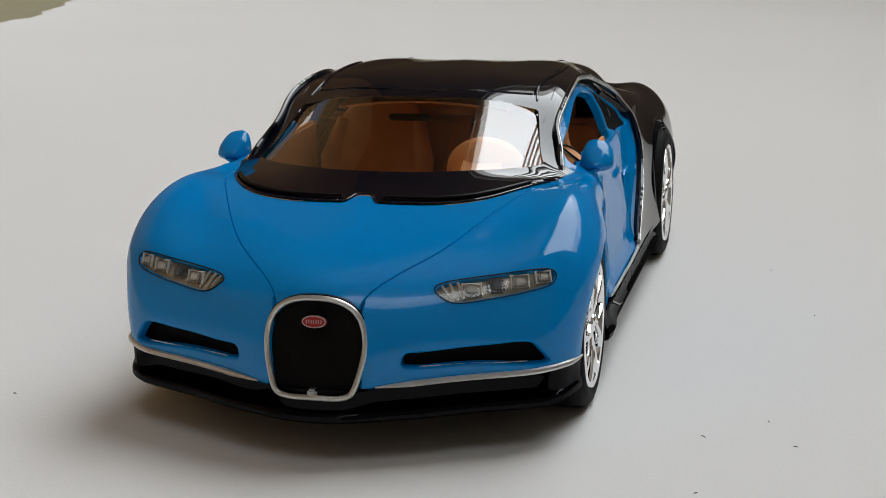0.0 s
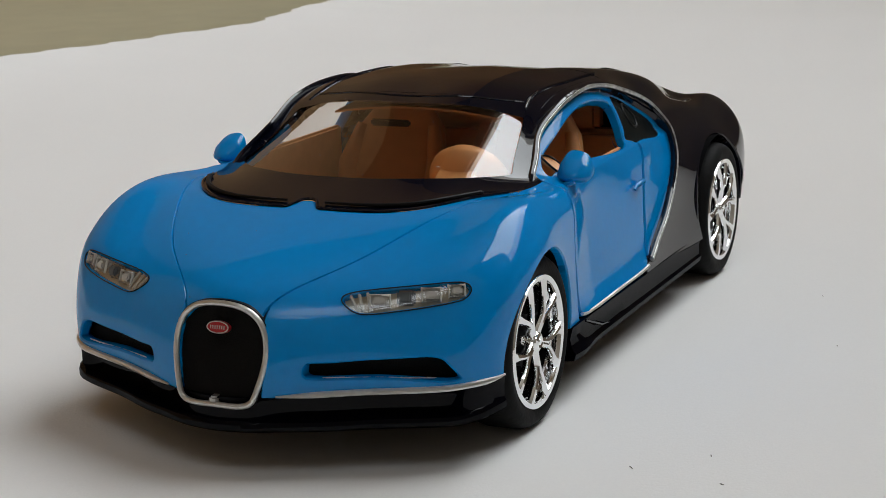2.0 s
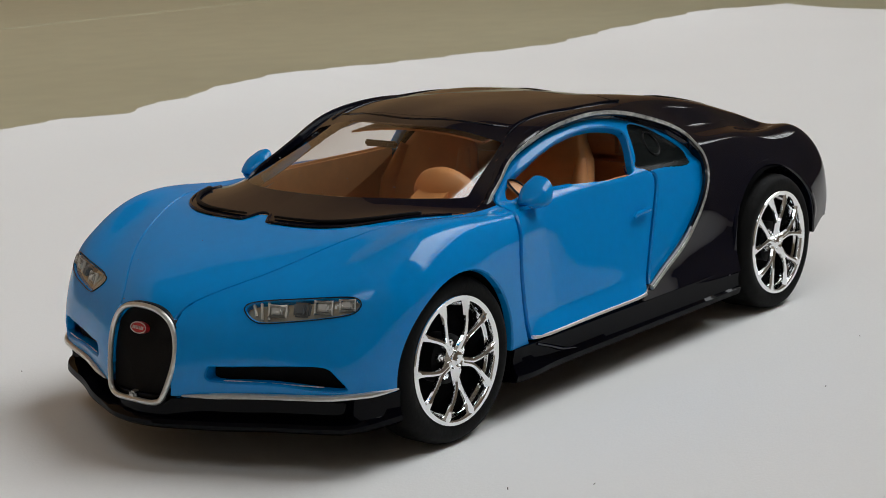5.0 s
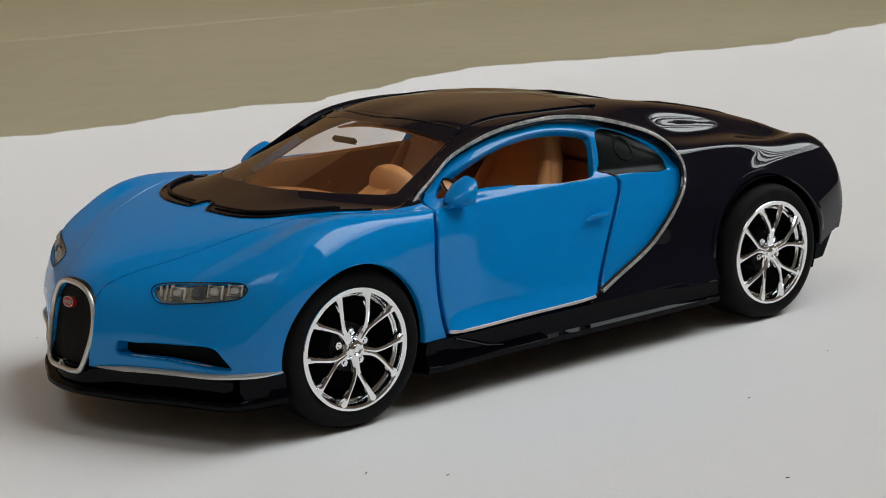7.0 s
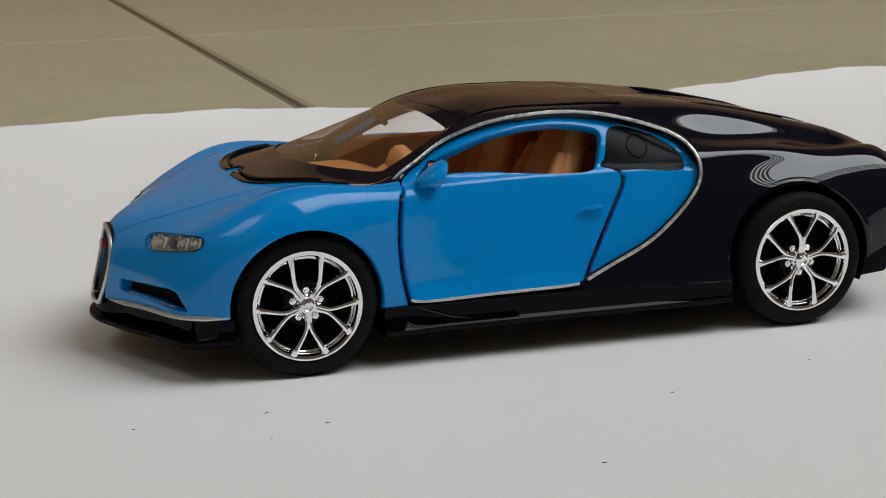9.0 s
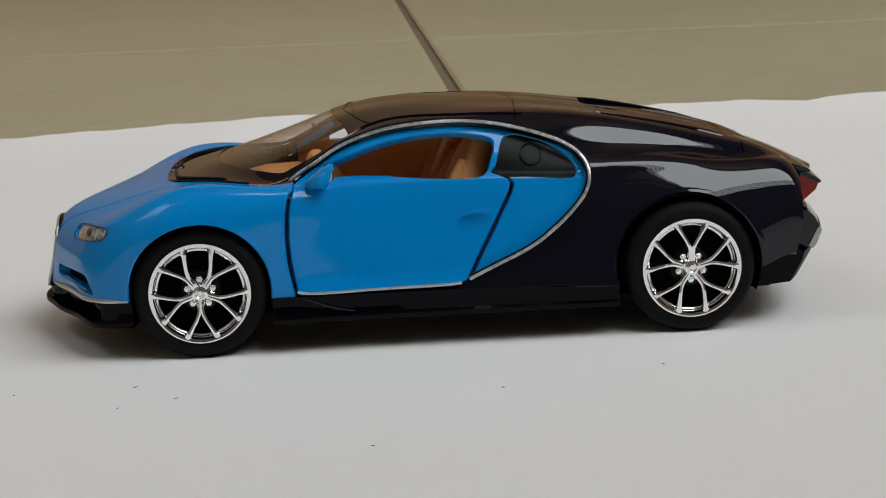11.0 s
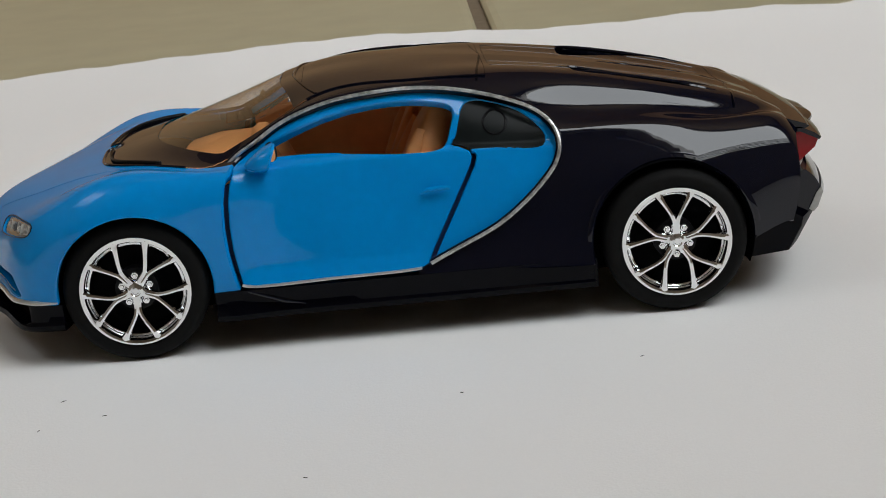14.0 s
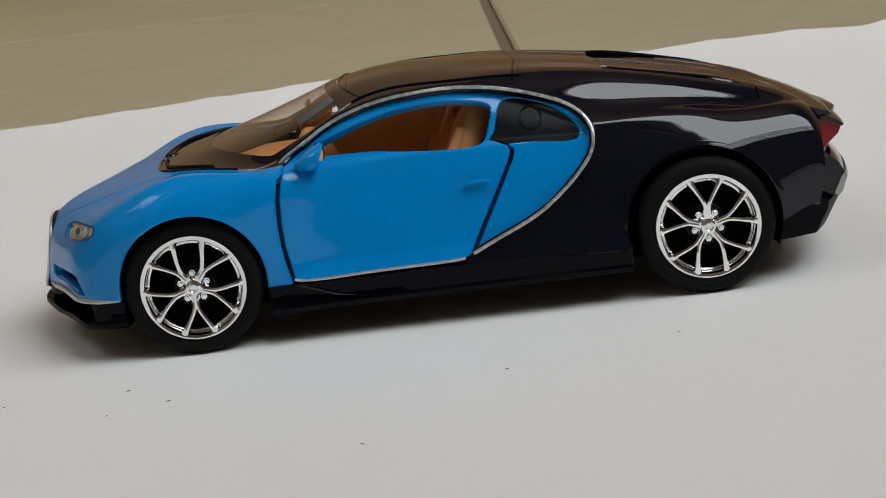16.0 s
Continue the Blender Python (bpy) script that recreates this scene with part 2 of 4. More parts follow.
# Design lines of the half body, front to rear: lower front edge, front face, nose, bonnet, axle, cowl, screen top, roof, haunch, tail.
LINES = [
    # centre line
    [(-2.30, 0, .30), (-2.275, 0, .46), (-2.205, 0, .64), (-2.0, 0, .760), (-1.70, 0, .848), (-1.355, 0, .933), (-.95, 0, 1.060), (-.45, 0, 1.215),
     (.05, 0, 1.250), (.5, 0, 1.220), (.9, 0, 1.160), (1.355, 0, 1.070), (1.75, 0, .968), (2.08, 0, .835), (2.26, 0, .765)],
    # between centre and crease
    [(-2.288, .10, .30), (-2.265, .10, .46), (-2.195, .10, .635), (-1.975, .19, .760), (-1.68, .28, .848), (-1.345, .36, .925), (-.94, .42, 1.022), (-.45, .29, 1.209),
     (.05, .29, 1.241), (.5, .27, 1.214), (.9, .26, 1.160), (1.355, .25, 1.066), (1.75, .23, .966), (2.075, .21, .835), (2.25, .21, .765)],
    # bonnet crease, screen edge, roof edge
    [(-2.258, .20, .30), (-2.24, .20, .46), (-2.18, .175, .625), (-1.93, .385, .752), (-1.65, .555, .850), (-1.32, .695, .910), (-.90, .74, .905), (-.445, .555, 1.150),
     (.05, .555, 1.212), (.5, .555, 1.196), (.9, .563, 1.129), (1.355, .592, 1.036), (1.75, .532, .950), (2.03, .52, .852), (2.12, .50, .775)],
    # trough beside the crease, line of the chrome arc on the roof
    [(-2.08, .58, .31), (-2.09, .58, .46), (-2.03, .57, .63), (-1.82, .66, .765), (-1.58, .735, .862), (-1.32, .80, .922), (-.87, .81, .893), (-.43, .722, 1.10),
     (.06, .692, 1.172), (.5, .700, 1.109), (.9, .700, .998), (1.355, .672, .962), (1.75, .626, .888), (2.0, .62, .864), (2.08, .63, .785)],
    # wing crest, belt, haunch crest
    [(-1.91, .91, .315), (-1.91, .91, .46), (-1.86, .892, .655), (-1.73, .884, .785), (-1.56, .878, .878), (-1.33, .885, .922), (-.86, .885, .885), (-.45, .87, .915),
     (.05, .86, .91), (.5, .856, .902), (.9, .838, .922), (1.355, .815, .916), (1.70, .772, .908), (1.96, .795, .866), (2.015, .82, .79)],
    # flank
    [(-1.80, .968, .318), (-1.78, .985, .46), (-1.74, 1.000, .62), (-1.64, 1.012, .72), (-1.53, 1.012, .78), (-1.33, 1.006, .80), (-.90, .962, .70), (-.45, .925, .70),
     (.05, .913, .70), (.5, .922, .70), (.9, .926, .700), (1.355, .955, .738), (1.68, .958, .722), (1.955, .938, .706), (2.005, .92, .655)],
    [(-1.735, .980, .318), (-1.72, .990, .42), (-1.69, 1.004, .5), (-1.60, 1.020, .55), (-1.5, 1.030, .56), (-1.33, 1.022, .56), (-.92, .97, .46), (-.45, .962, .46),
     (.05, .960, .46), (.5, .956, .46), (.9, .966, .48), (1.355, 1.008, .54), (1.66, 1.01, .53), (1.93, .970, .545), (1.985, .955, .50)],
    # lower edge
    [(-1.70, .98, .315), (-1.69, .983, .313), (-1.66, .988, .31), (-1.59, 1.0, .305), (-1.49, 1.015, .30), (-1.33, 1.01, .30), (-.94, .968, .298), (-.45, .978, .30),
     (.05, .987, .30), (.5, .991, .29), (.9, 1.008, .275), (1.355, 1.015, .275), (1.65, 1.01, .29), (1.90, .97, .385), (1.955, .96, .39)],
]
LINES = np.array(LINES)
# one more line between crest and flank; at the rear it lies close under the crest, which is sharper there
between = []
for c in range(LINES.shape[1]):
    q = np.vstack([LINES[2, c] * (1, -1, 1), LINES[1, c] * (1, -1, 1), LINES[:, c]])
    k = np.r_[0, np.cumsum(np.linalg.norm(np.diff(q, axis=0), axis=1))]
    between.append(natural(k, q, np.array([(k[6] + k[7]) / 2]))[0])
LINES = np.insert(LINES, 5, between, axis=0)
LINES[5, 10], LINES[5, 11] = (.9, .855, .886), (1.355, .860, .866)
NS, NV = 330, 120
chord = np.linalg.norm(np.diff(LINES, axis=1), axis=2).mean(0)
kn = np.r_[0, np.cumsum(chord)]
rowsS = np.array([natural(kn, c, np.linspace(0, kn[-1], NS)) for c in LINES])   # lines, stations, xyz
V, SV = [], []
for i in range(NS):
    p = rowsS[:, i]
    q = np.vstack([p[2] * (1, -1, 1), p[1] * (1, -1, 1), p])
    k = np.r_[0, np.cumsum(np.linalg.norm(np.diff(q, axis=0), axis=1))]
    at = np.interp(np.linspace(0, 8, NV), np.arange(9), k[2:])
    at = 0.5 * at + 0.5 * np.linspace(k[2], k[-1], NV)
    sec = natural(k, q, at)
    sec[0, 1] = 0
    V.append(sec)
    SV += [(i, np.interp(a, k[2:], np.arange(9))) for a in at]
V = np.array(V).reshape(-1, 3)
SV = np.array(SV)
SHELL = [(i * NV + j, i * NV + j + 1, (i + 1) * NV + j + 1, (i + 1) * NV + j) for i in range(NS - 1) for j in range(NV - 1)]


def distance(poly, pts):
    """Signed distance of points to a closed outline, negative inside."""
    a, b = np.asarray(poly), np.roll(np.asarray(poly), -1, axis=0)
    best, inside = np.full(len(pts), 1e9), np.zeros(len(pts), bool)
    x, y = pts[:, 0], pts[:, 1]
    for (ax, ay), (bx, by) in zip(a, b):
        dx, dy = bx - ax, by - ay
        t = np.clip(((x - ax) * dx + (y - ay) * dy) / max(dx * dx + dy * dy, 1e-12), 0, 1)
        best = np.minimum(best, (x - ax - t * dx) ** 2 + (y - ay - t * dy) ** 2)
        if ay != by:
            inside ^= ((ay > y) != (by > y)) & (x < dx * (y - ay) / dy + ax)
    return np.where(inside, -1, 1) * np.sqrt(best)


def cut(faces, vals):
    """Splits faces where the values change sign: those below zero, those above. New corners join V."""
    global V, SV
    vals = np.where(np.abs(vals) < 1e-5, 1e-5, vals)
    below, above, made, fresh, freshp = [], [], {}, [], []
    for f in faces:
        s = [vals[i] < 0 for i in f]
        if all(s):
            below.append(f)
        elif not any(s):
            above.append(f)
        else:
            lo, hi, n = [], [], len(f)
            for a in range(n):
                i, j = f[a], f[(a + 1) % n]
                (lo if vals[i] < 0 else hi).append(i)
                if (vals[i] < 0) != (vals[j] < 0):
                    key = (min(i, j), max(i, j))
                    if key not in made:
                        t = vals[key[0]] / (vals[key[0]] - vals[key[1]])
                        made[key] = len(V) + len(fresh)
                        fresh.append(V[key[0]] * (1 - t) + V[key[1]] * t)
                        freshp.append(SV[key[0]] * (1 - t) + SV[key[1]] * t)
                    lo.append(made[key])
                    hi.append(made[key])
            if len(lo) > 2:
                below.append(tuple(lo))
            if len(hi) > 2:
                above.append(tuple(hi))
    if fresh:
        V, SV = np.vstack([V, fresh]), np.vstack([SV, freshp])
    return below, above


def band(faces, vals, w):
    """The faces within w of the line where vals is zero, and the others."""
    lo, hi = cut(faces, vals() + w)
    mid, hi = cut(hi, vals() - w)
    return mid, lo + hi


def panel(name, faces, mat, parent, side=1, thick=0.03, both=False, label="", lift=0.0, rim=True):
    """A body panel from faces of the surface, with turned-in edges."""
    used = sorted({i for f in faces for i in f})
    at = {i: n for n, i in enumerate(used)}
    P = V[used].copy()
    F = [tuple(at[i] for i in f) for f in faces]
    N = np.zeros_like(P)
    edges = {}
    for f in F:
        for a in range(1, len(f) - 1):
            N[list(f)] += np.cross(P[f[a]] - P[f[0]], P[f[a + 1]] - P[f[0]])
        for a in range(len(f)):
            e = (f[a], f[(a + 1) % len(f)])
            edges[e] = 1
    N /= np.maximum(np.linalg.norm(N, axis=1), 1e-9)[:, None]
    turn = 1
    if (N[:, 1] * P[:, 1] + N[:, 2]).sum() < 0:
        N, turn = -N, -1
    P = P + N * lift
    verts, faces2 = [tuple(p) for p in P], list(F)
    if rim:
        open_edges = [(p, q) for (p, q) in edges if (q, p) not in edges and not (both and P[p][1] < 1e-4 and P[q][1] < 1e-4)]
        out = {}
        for p, q in open_edges:
            t = np.cross(P[q] - P[p], N[p]) * turn
            for c in (p, q):
                out[c] = out.get(c, 0) + t
        inner = {}
        for c, t in out.items():
            t = t / max(np.linalg.norm(t), 1e-9)
            inner[c] = len(verts)
            lip = P[c] + t * .006 - N[c] * .008
            verts += [tuple(P[c]), tuple(lip), tuple(lip), tuple(lip - N[c] * thick)]
        for p, q in open_edges:
            for k in (0, 2):
                faces2.append((inner[q] + k, inner[p] + k, inner[p] + k + 1, inner[q] + k + 1))
    flip = [(x, -y, z) for x, y, z in verts]
    if both:
        n = len(verts)
        bm = raw(verts + flip, faces2 + [tuple(n + i for i in reversed(f)) for f in faces2])
        bmesh.ops.remove_doubles(bm, verts=[v for v in bm.verts if abs(v.co.y) < 1e-4], dist=1e-5)
    elif side < 0:
        bm = raw(flip, [tuple(reversed(f)) for f in faces2])
    else:
        bm = raw(verts, faces2)
    me = bpy.data.meshes.new(name)
    bmesh.ops.scale(bm, vec=(K, K, K), verts=bm.verts)
    bm.to_mesh(me)
    bm.free()
    me.materials.append(mat)
    ob = new(name, me)
    for p in me.polygons:
        p.use_smooth = True
    ob.parent = parent
    if label:
        ob["label"] = label
    return ob


def both_sides(name, faces, mat, parent, **kw):
    return [panel(name, faces, mat, parent, side=s, **kw) for s in (-1, 1)]


# ---- outlines of the panels, side view (x, z), front view (y, z) and plan (x, y) ----
SHELL = [tuple(reversed(f)) for f in SHELL]
FRONT_AXLE, REAR_AXLE, HUB = -1.3555, 1.3555, 0.347
ARC = curve([(-.845, .885), (-.80, .925), (-.714, .975), (-.598, 1.046), (-.435, 1.119), (-.273, 1.162), (-.11, 1.180), (.05, 1.185), (.208, 1.176), (.368, 1.150),
             (.55, 1.100), (.69, 1.045), (.770, .985), (.811, .900), (.797, .805), (.728, .712), (.594, .590), (.456, .498), (.288, .423), (.120, .348)], 120)
SIDE = np.vstack([[(-.848, .27), (-.848, .30), (-.868, .38), (-.885, .48), (-.893, .60), (-.888, .72), (-.870, .82)], ARC, [(.06, .325), (.05, .27)]])
DOOR_TOP = curve([(-.815, .895), (-.75, .93), (-.60, 1.018), (-.435, 1.092), (-.273, 1.136), (-.11, 1.155), (.05, 1.158), (.208, 1.146), (.31, 1.122)], 40)
DOOR = np.vstack([[(-.815, .315), (-.830, .40), (-.845, .50), (-.851, .62), (-.845, .74), (-.830, .83), (-.814, .875)], DOOR_TOP,
                  [(.335, 1.10), (.322, 1.05), (.298, .965), (.270, .905), (.318, .893), (.358, .872), (.368, .845)],
                  curve([(.358, .81), (.275, .66), (.18, .49), (.10, .345)], 8), [(.085, .330)]])
OPENING = curve([(-.735, .912), (-.70, .945), (-.62, .992), (-.47, 1.05), (-.275, 1.103), (-.083, 1.128), (.107, 1.126), (.255, 1.10), (.305, 1.072), (.285, .98), (.254, .91), (.215, .891), (-.20, .905),
                 (-.68, .915)], 120, True)
QUARTER = curve([(.352, 1.082), (.40, 1.100), (.50, 1.082), (.62, 1.036), (.71, .972), (.755, .90), (.738, .866), (.50, .874), (.315, .884), (.283, .90), (.313, .99)], 90, True)
LAMP = curve([(.440, .664), (.50, .684), (.60, .694), (.72, .705), (.83, .712), (.875, .705), (.893, .685), (.885, .660), (.85, .645), (.73, .627), (.62, .614), (.54, .609), (.49, .622)], 90, True)
INTAKE = curve([(.335, .40), (.345, .430), (.40, .437), (.55, .445), (.70, .452), (.79, .453), (.83, .440), (.862, .40), (.888, .352), (.87, .345), (.70, .357), (.5, .363), (.36, .367), (.336, .376)], 90, True)
HORSE = curve([(0, .648), (.10, .634), (.17, .585), (.200, .50), (.197, .42), (.175, .33), (.155, .285), (.13, .270), (0, .268), (-.13, .270), (-.155, .285), (-.175, .33), (-.197, .42),
               (-.200, .50), (-.17, .585), (-.10, .634)], 120, True)


def side_y(x, z):
    """Half width of the body at a place of the side view."""
    sel = SIDEV
    d = (sel[:, 0] - x) ** 2 + (sel[:, 2] - z) ** 2
    k = np.argsort(d)[:6]
    w = 1 / (d[k] + 1e-5)
    return float((sel[k, 1] * w).sum() / w.sum())


def nose_x(y, z):
    """Place of the front face at a point of the front view."""
    sel = NOSEV
    d = (sel[:, 1] - abs(y)) ** 2 + (sel[:, 2] - z) ** 2
    k = np.argsort(d)[:6]
    w = 1 / (d[k] + 1e-5)
    return float((sel[k, 0] * w).sum() / w.sum())


def cowl_z(x, y):
    """Height of the body at a place on the screen base."""
    d = (COWLV[:, 0] - x) ** 2 + (COWLV[:, 1] - abs(y)) ** 2
    k = np.argsort(d)[:6]
    w = 1 / (d[k] + 1e-5)
    return float((COWLV[k, 2] * w).sum() / w.sum())


def cowl(y):
    return -1.555 + 0.03 * (y / 0.5) ** 2 + 0.56 * np.abs(y / 0.77) ** 5.5 + 0.075 * np.exp(-(y / 0.055) ** 4)


sel = (SV[:, 1] < 2.2) & (V[:, 0] > .4)
DECK, DECKV = V[sel].copy(), SV[sel, 1].copy()
TOPV = V[(V[:, 0] > -.8) & (V[:, 0] < .2) & (SV[:, 1] < 2.3)].copy()
COWLV = V[(V[:, 0] < -.85) & (V[:, 0] > -1.75) & (SV[:, 1] < 3.2)].copy()
SIDEV = V[(SV[:, 1] > 2.6) & (V[:, 0] > -1.1)].copy()
NOSEV = V[(V[:, 0] < -1.62)].copy()

faces = SHELL
for ax, az, r in ((FRONT_AXLE, HUB, 0.394), (REAR_AXLE - 0.01, HUB + 0.005, 0.414)):
    _, faces = cut(faces, np.hypot(V[:, 0] - ax, V[:, 2] - az) - r)
vals = np.where((V[:, 1] > 0.35) & (V[:, 0] > -1.0) & (V[:, 0] < .9), distance(SIDE, V[:, [0, 2]]), 1)
side_field, rest = cut(faces, vals)

onedge = sorted({i for f in side_field for i in f} & {i for f in rest for i in f})
EDGE = V[onedge].copy()
arc_y = np.array([EDGE[np.argmin((EDGE[:, 0] - x) ** 2 + (EDGE[:, 2] - z) ** 2), 1] for x, z in ARC])
arc_y[:9] = arc_y[9] + (arc_y[9] - arc_y[18]) / 9 * np.arange(9, 0, -1) * .8
arc_y = np.convolve(np.pad(arc_y, 3, mode='edge'), np.ones(7) / 7, 'valid')
slow = arc_y
for _ in range(2):
    slow = np.convolve(np.pad(slow, 9, mode='edge'), np.ones(19) / 19, 'valid')
mixin = np.clip((np.arange(120) - 45) / 20, 0, 1) * np.clip((119 - np.arange(120)) / 12, 0, 1)
arc_y = arc_y + np.maximum(slow - arc_y, -.004) * mixin

# the field inside the chrome arc lies deeper: a step along the roof, a scoop at its rear
own = {i: len(V) + n for n, i in enumerate(sorted({i for f in side_field for i in f}))}
side_field = [tuple(own[i] for i in f) for f in side_field]
W0 = V[list(own)].copy()
near = np.min([(W0[:, 0] - x) ** 2 + (W0[:, 2] - z) ** 2 for x, z in ARC], axis=0) ** 0.5
ramp = np.clip(near / 0.20, 0, 1) ** 0.7
back = np.clip((W0[:, 0] - 0.15) / 0.5, 0, 1) * np.clip((0.95 - W0[:, 2]) / 0.2, 0, 1)
high = np.clip((W0[:, 2] - 0.880 + .022 * np.clip((W0[:, 0] - .3) / .4, 0, 1)) / 0.03, 0, 1)
W0[:, 1] -= (0.020 - 0.020 * np.clip((-.6 - W0[:, 0]) / .22, 0, 1) + 0.008 * ramp + 0.024 * back * ramp) * (1 - high) + high * 0.055
# the skirt turns out towards the sill
W0[:, 1] += .030 * np.clip((.415 - W0[:, 2]) / .11, 0, 1) ** 1.6 * np.clip((W0[:, 0] + .88) / .12, 0, 1) * np.clip((.30 - W0[:, 0]) / .15, 0, 1)
V, SV = np.vstack([V, W0]), np.vstack([SV, SV[list(own)]])

# ---- the model car ----
car = tagged(new("model_car"), "blue and black die-cast model sports car standing on paper", "model car")

# front casting: bonnet, wings and bumper in blue
edge = np.where((V[:, 0] < -.5) & (V[:, 2] > .72), V[:, 0] - cowl(V[:, 1]), np.where(V[:, 0] < -.8, -1, 1))
blue, dark = cut(rest, edge)
fv = lambda poly, lim=-1.6: np.where(V[:, 0] < lim, distance(poly, V[:, [1, 2]]), 1)
_, blue = cut(blue, fv(HORSE))
lampf, blue = cut(blue, fv(LAMP))
_, blue = cut(blue, fv(INTAKE))
crease, blue = band(blue, lambda: np.where((V[:, 2] > .60) & (V[:, 0] < -.9), SV[:, 1] - 2, 1), 0.025)
bonnet, wings = cut(blue, np.where(V[:, 2] > .55, SV[:, 1] - 2, 1))
panel("bonnet", bonnet, BLUE, car, both=True, label="glossy blue enamelled bonnet")
wings = [f for f in wings if V[list(f), 1].mean() > .19]
both_sides("front_wing", wings, BLUE, car, label="glossy blue enamelled wing and bumper")
panel("bonnet_groove", crease, SHADEBLUE, car, both=True, lift=-0.018, rim=False)

# black upper and rear castings
top = np.where(V[:, 0] < .2, V[:, 0] + .515 - .16 * (V[:, 1] / .6) ** 2, 1)
screen, dark = cut(dark, np.where(SV[:, 1] > 2.12, 1, top))
low_edge = curve([(-1.255, 0), (-1.25, .18), (-1.21, .33), (-1.12, .475), (-1.0, .59), (-.915, .652), (-.872, .670)], 30)
up_edge = curve([(-.855, .664), (-.80, .646), (-.70, .622), (-.60, .602), (-.500, .580)], 16)
top_edge = curve([(-.500, .570), (-.515, .48), (-.55, .32), (-.575, .16), (-.585, 0)], 20)
half = np.vstack([low_edge, up_edge, top_edge[:-1]])
pane_edge = np.vstack([half, [(-.585, 0)], half[:0:-1] * (1, -1)])
pane, screen = cut(screen, distance(pane_edge, V[:, :2]))
# the screen is one even sweep of plastic
def sweep(x, y):
    return np.stack([np.ones_like(x), x, x * x, y * y, x * y * y, x ** 3, y ** 4], axis=1)


on_pane = sorted({i for f in pane for i in f})
fit_z = np.linalg.lstsq(sweep(V[on_pane, 0], V[on_pane, 1]), V[on_pane, 2], rcond=None)[0]
own_pane = {i: len(V) + n for n, i in enumerate(on_pane)}
PV = V[on_pane].copy()
PV[:, 2] = sweep(PV[:, 0], PV[:, 1]) @ fit_z
V, SV = np.vstack([V, PV]), np.vstack([SV, SV[on_pane]])
pane = [tuple(own_pane[i] for i in f) for f in pane]
panel("windscreen_surround", screen, BLACK, car, both=True, lift=0.003, rim=False)
panel("windscreen", pane, PANE, car, both=True, thick=0.01, rim=False, label="clear plastic windscreen")
rnd = random.Random(5)
for k in range(16):
    face = rnd.choice(pane if k < 12 else bonnet)
    p = Vector(V[list(face)].mean(axis=0)) + Vector((-.003, 0, .007))
    p.y *= rnd.choice((-1, 1))
    d = Vector((rnd.uniform(-.4, .4), rnd.uniform(-1, 1), 0)) * rnd.choice((.002, .003, .010))
    part("dust_speck", tube([p - d, p + Vector((0, 0, .001)), p + d], [.0010, .0019, .0010], 6), DUST if k < 12 else SPECK, car)
seam, dark = band(dark, lambda: np.where((V[:, 0] > -.46) & (V[:, 0] < .50), SV[:, 1] - 2, 1), 0.022)
seam2, dark = band(dark, lambda: np.where(V[:, 1] < .62, V[:, 0] - .50 + .1 * V[:, 1], 1), 0.006)
roof, tail = cut(dark, np.where((SV[:, 1] < 2), V[:, 0] - .50 + .1 * V[:, 1], 1))
panel("roof", roof, BLACK, car, both=True, label="glossy black roof panel")
def top_z(x, y):
    d = (TOPV[:, 0] - x) ** 2 + (TOPV[:, 1] - abs(y)) ** 2
    k = np.argsort(d)[:6]
    w = 1 / (d[k] + 1e-5)
    return float((TOPV[k, 2] * w).sum() / w.sum())


bead = [(-.505 + .16 * (y / .6) ** 2, y) for y in np.linspace(-.53, .53, 60)]
part("roof_bead", tube([(x, y, top_z(x, y) + .001) for x, y in bead], .007, 8), BLACK, car)
for s in (-1, 1):
    part("roof_bead", tube([(p[0], s * (p[1] + .010), p[2] + .001) for p in rowsS[2] if -.44 < p[0] < .5], .006, 8), BLACK, car)
panel("roof_seam", seam + seam2, DARK, car, both=True, lift=-0.012, rim=False)
vent = curve([(.955, .20), (.945, .33), (.965, .43), (1.11, .47), (1.30, .49), (1.55, .488), (1.70, .468), (1.55, .43), (1.35, .36), (1.15, .27)], 80, True)
hollow, tail = cut(tail, distance(vent, V[:, :2]))
wing_gap, tail = band(tail, lambda: np.where((SV[:, 1] < 2.6) & (V[:, 0] > 1.2), V[:, 0] - 1.825 + .12 * V[:, 1], 1), 0.007)
rail, tail = band(tail, lambda: np.where((V[:, 0] > .52) & (V[:, 0] < 1.72), SV[:, 1] - 1.25, 1), 0.022)
rail2, tail = band(tail, lambda: np.where((V[:, 0] > .52) & (V[:, 0] < 1.72), SV[:, 1] - 0.75, 1), 0.018)
panel("wing_gap", wing_gap, DARK, car, both=True, lift=-0.012, rim=False)
def islands(faces):
    """Groups of faces that hang together, the largest first."""
    root = {}

    def top_of(i):
        while root.setdefault(i, i) != i:
            root[i] = root[root[i]]
            i = root[i]
        return i
    for f in faces:
        for i in f[1:]:
            root[top_of(i)] = top_of(f[0])
    groups = {}
    for f in faces:
        groups.setdefault(top_of(f[0]), []).append(f)
    return sorted(groups.values(), key=len, reverse=True)


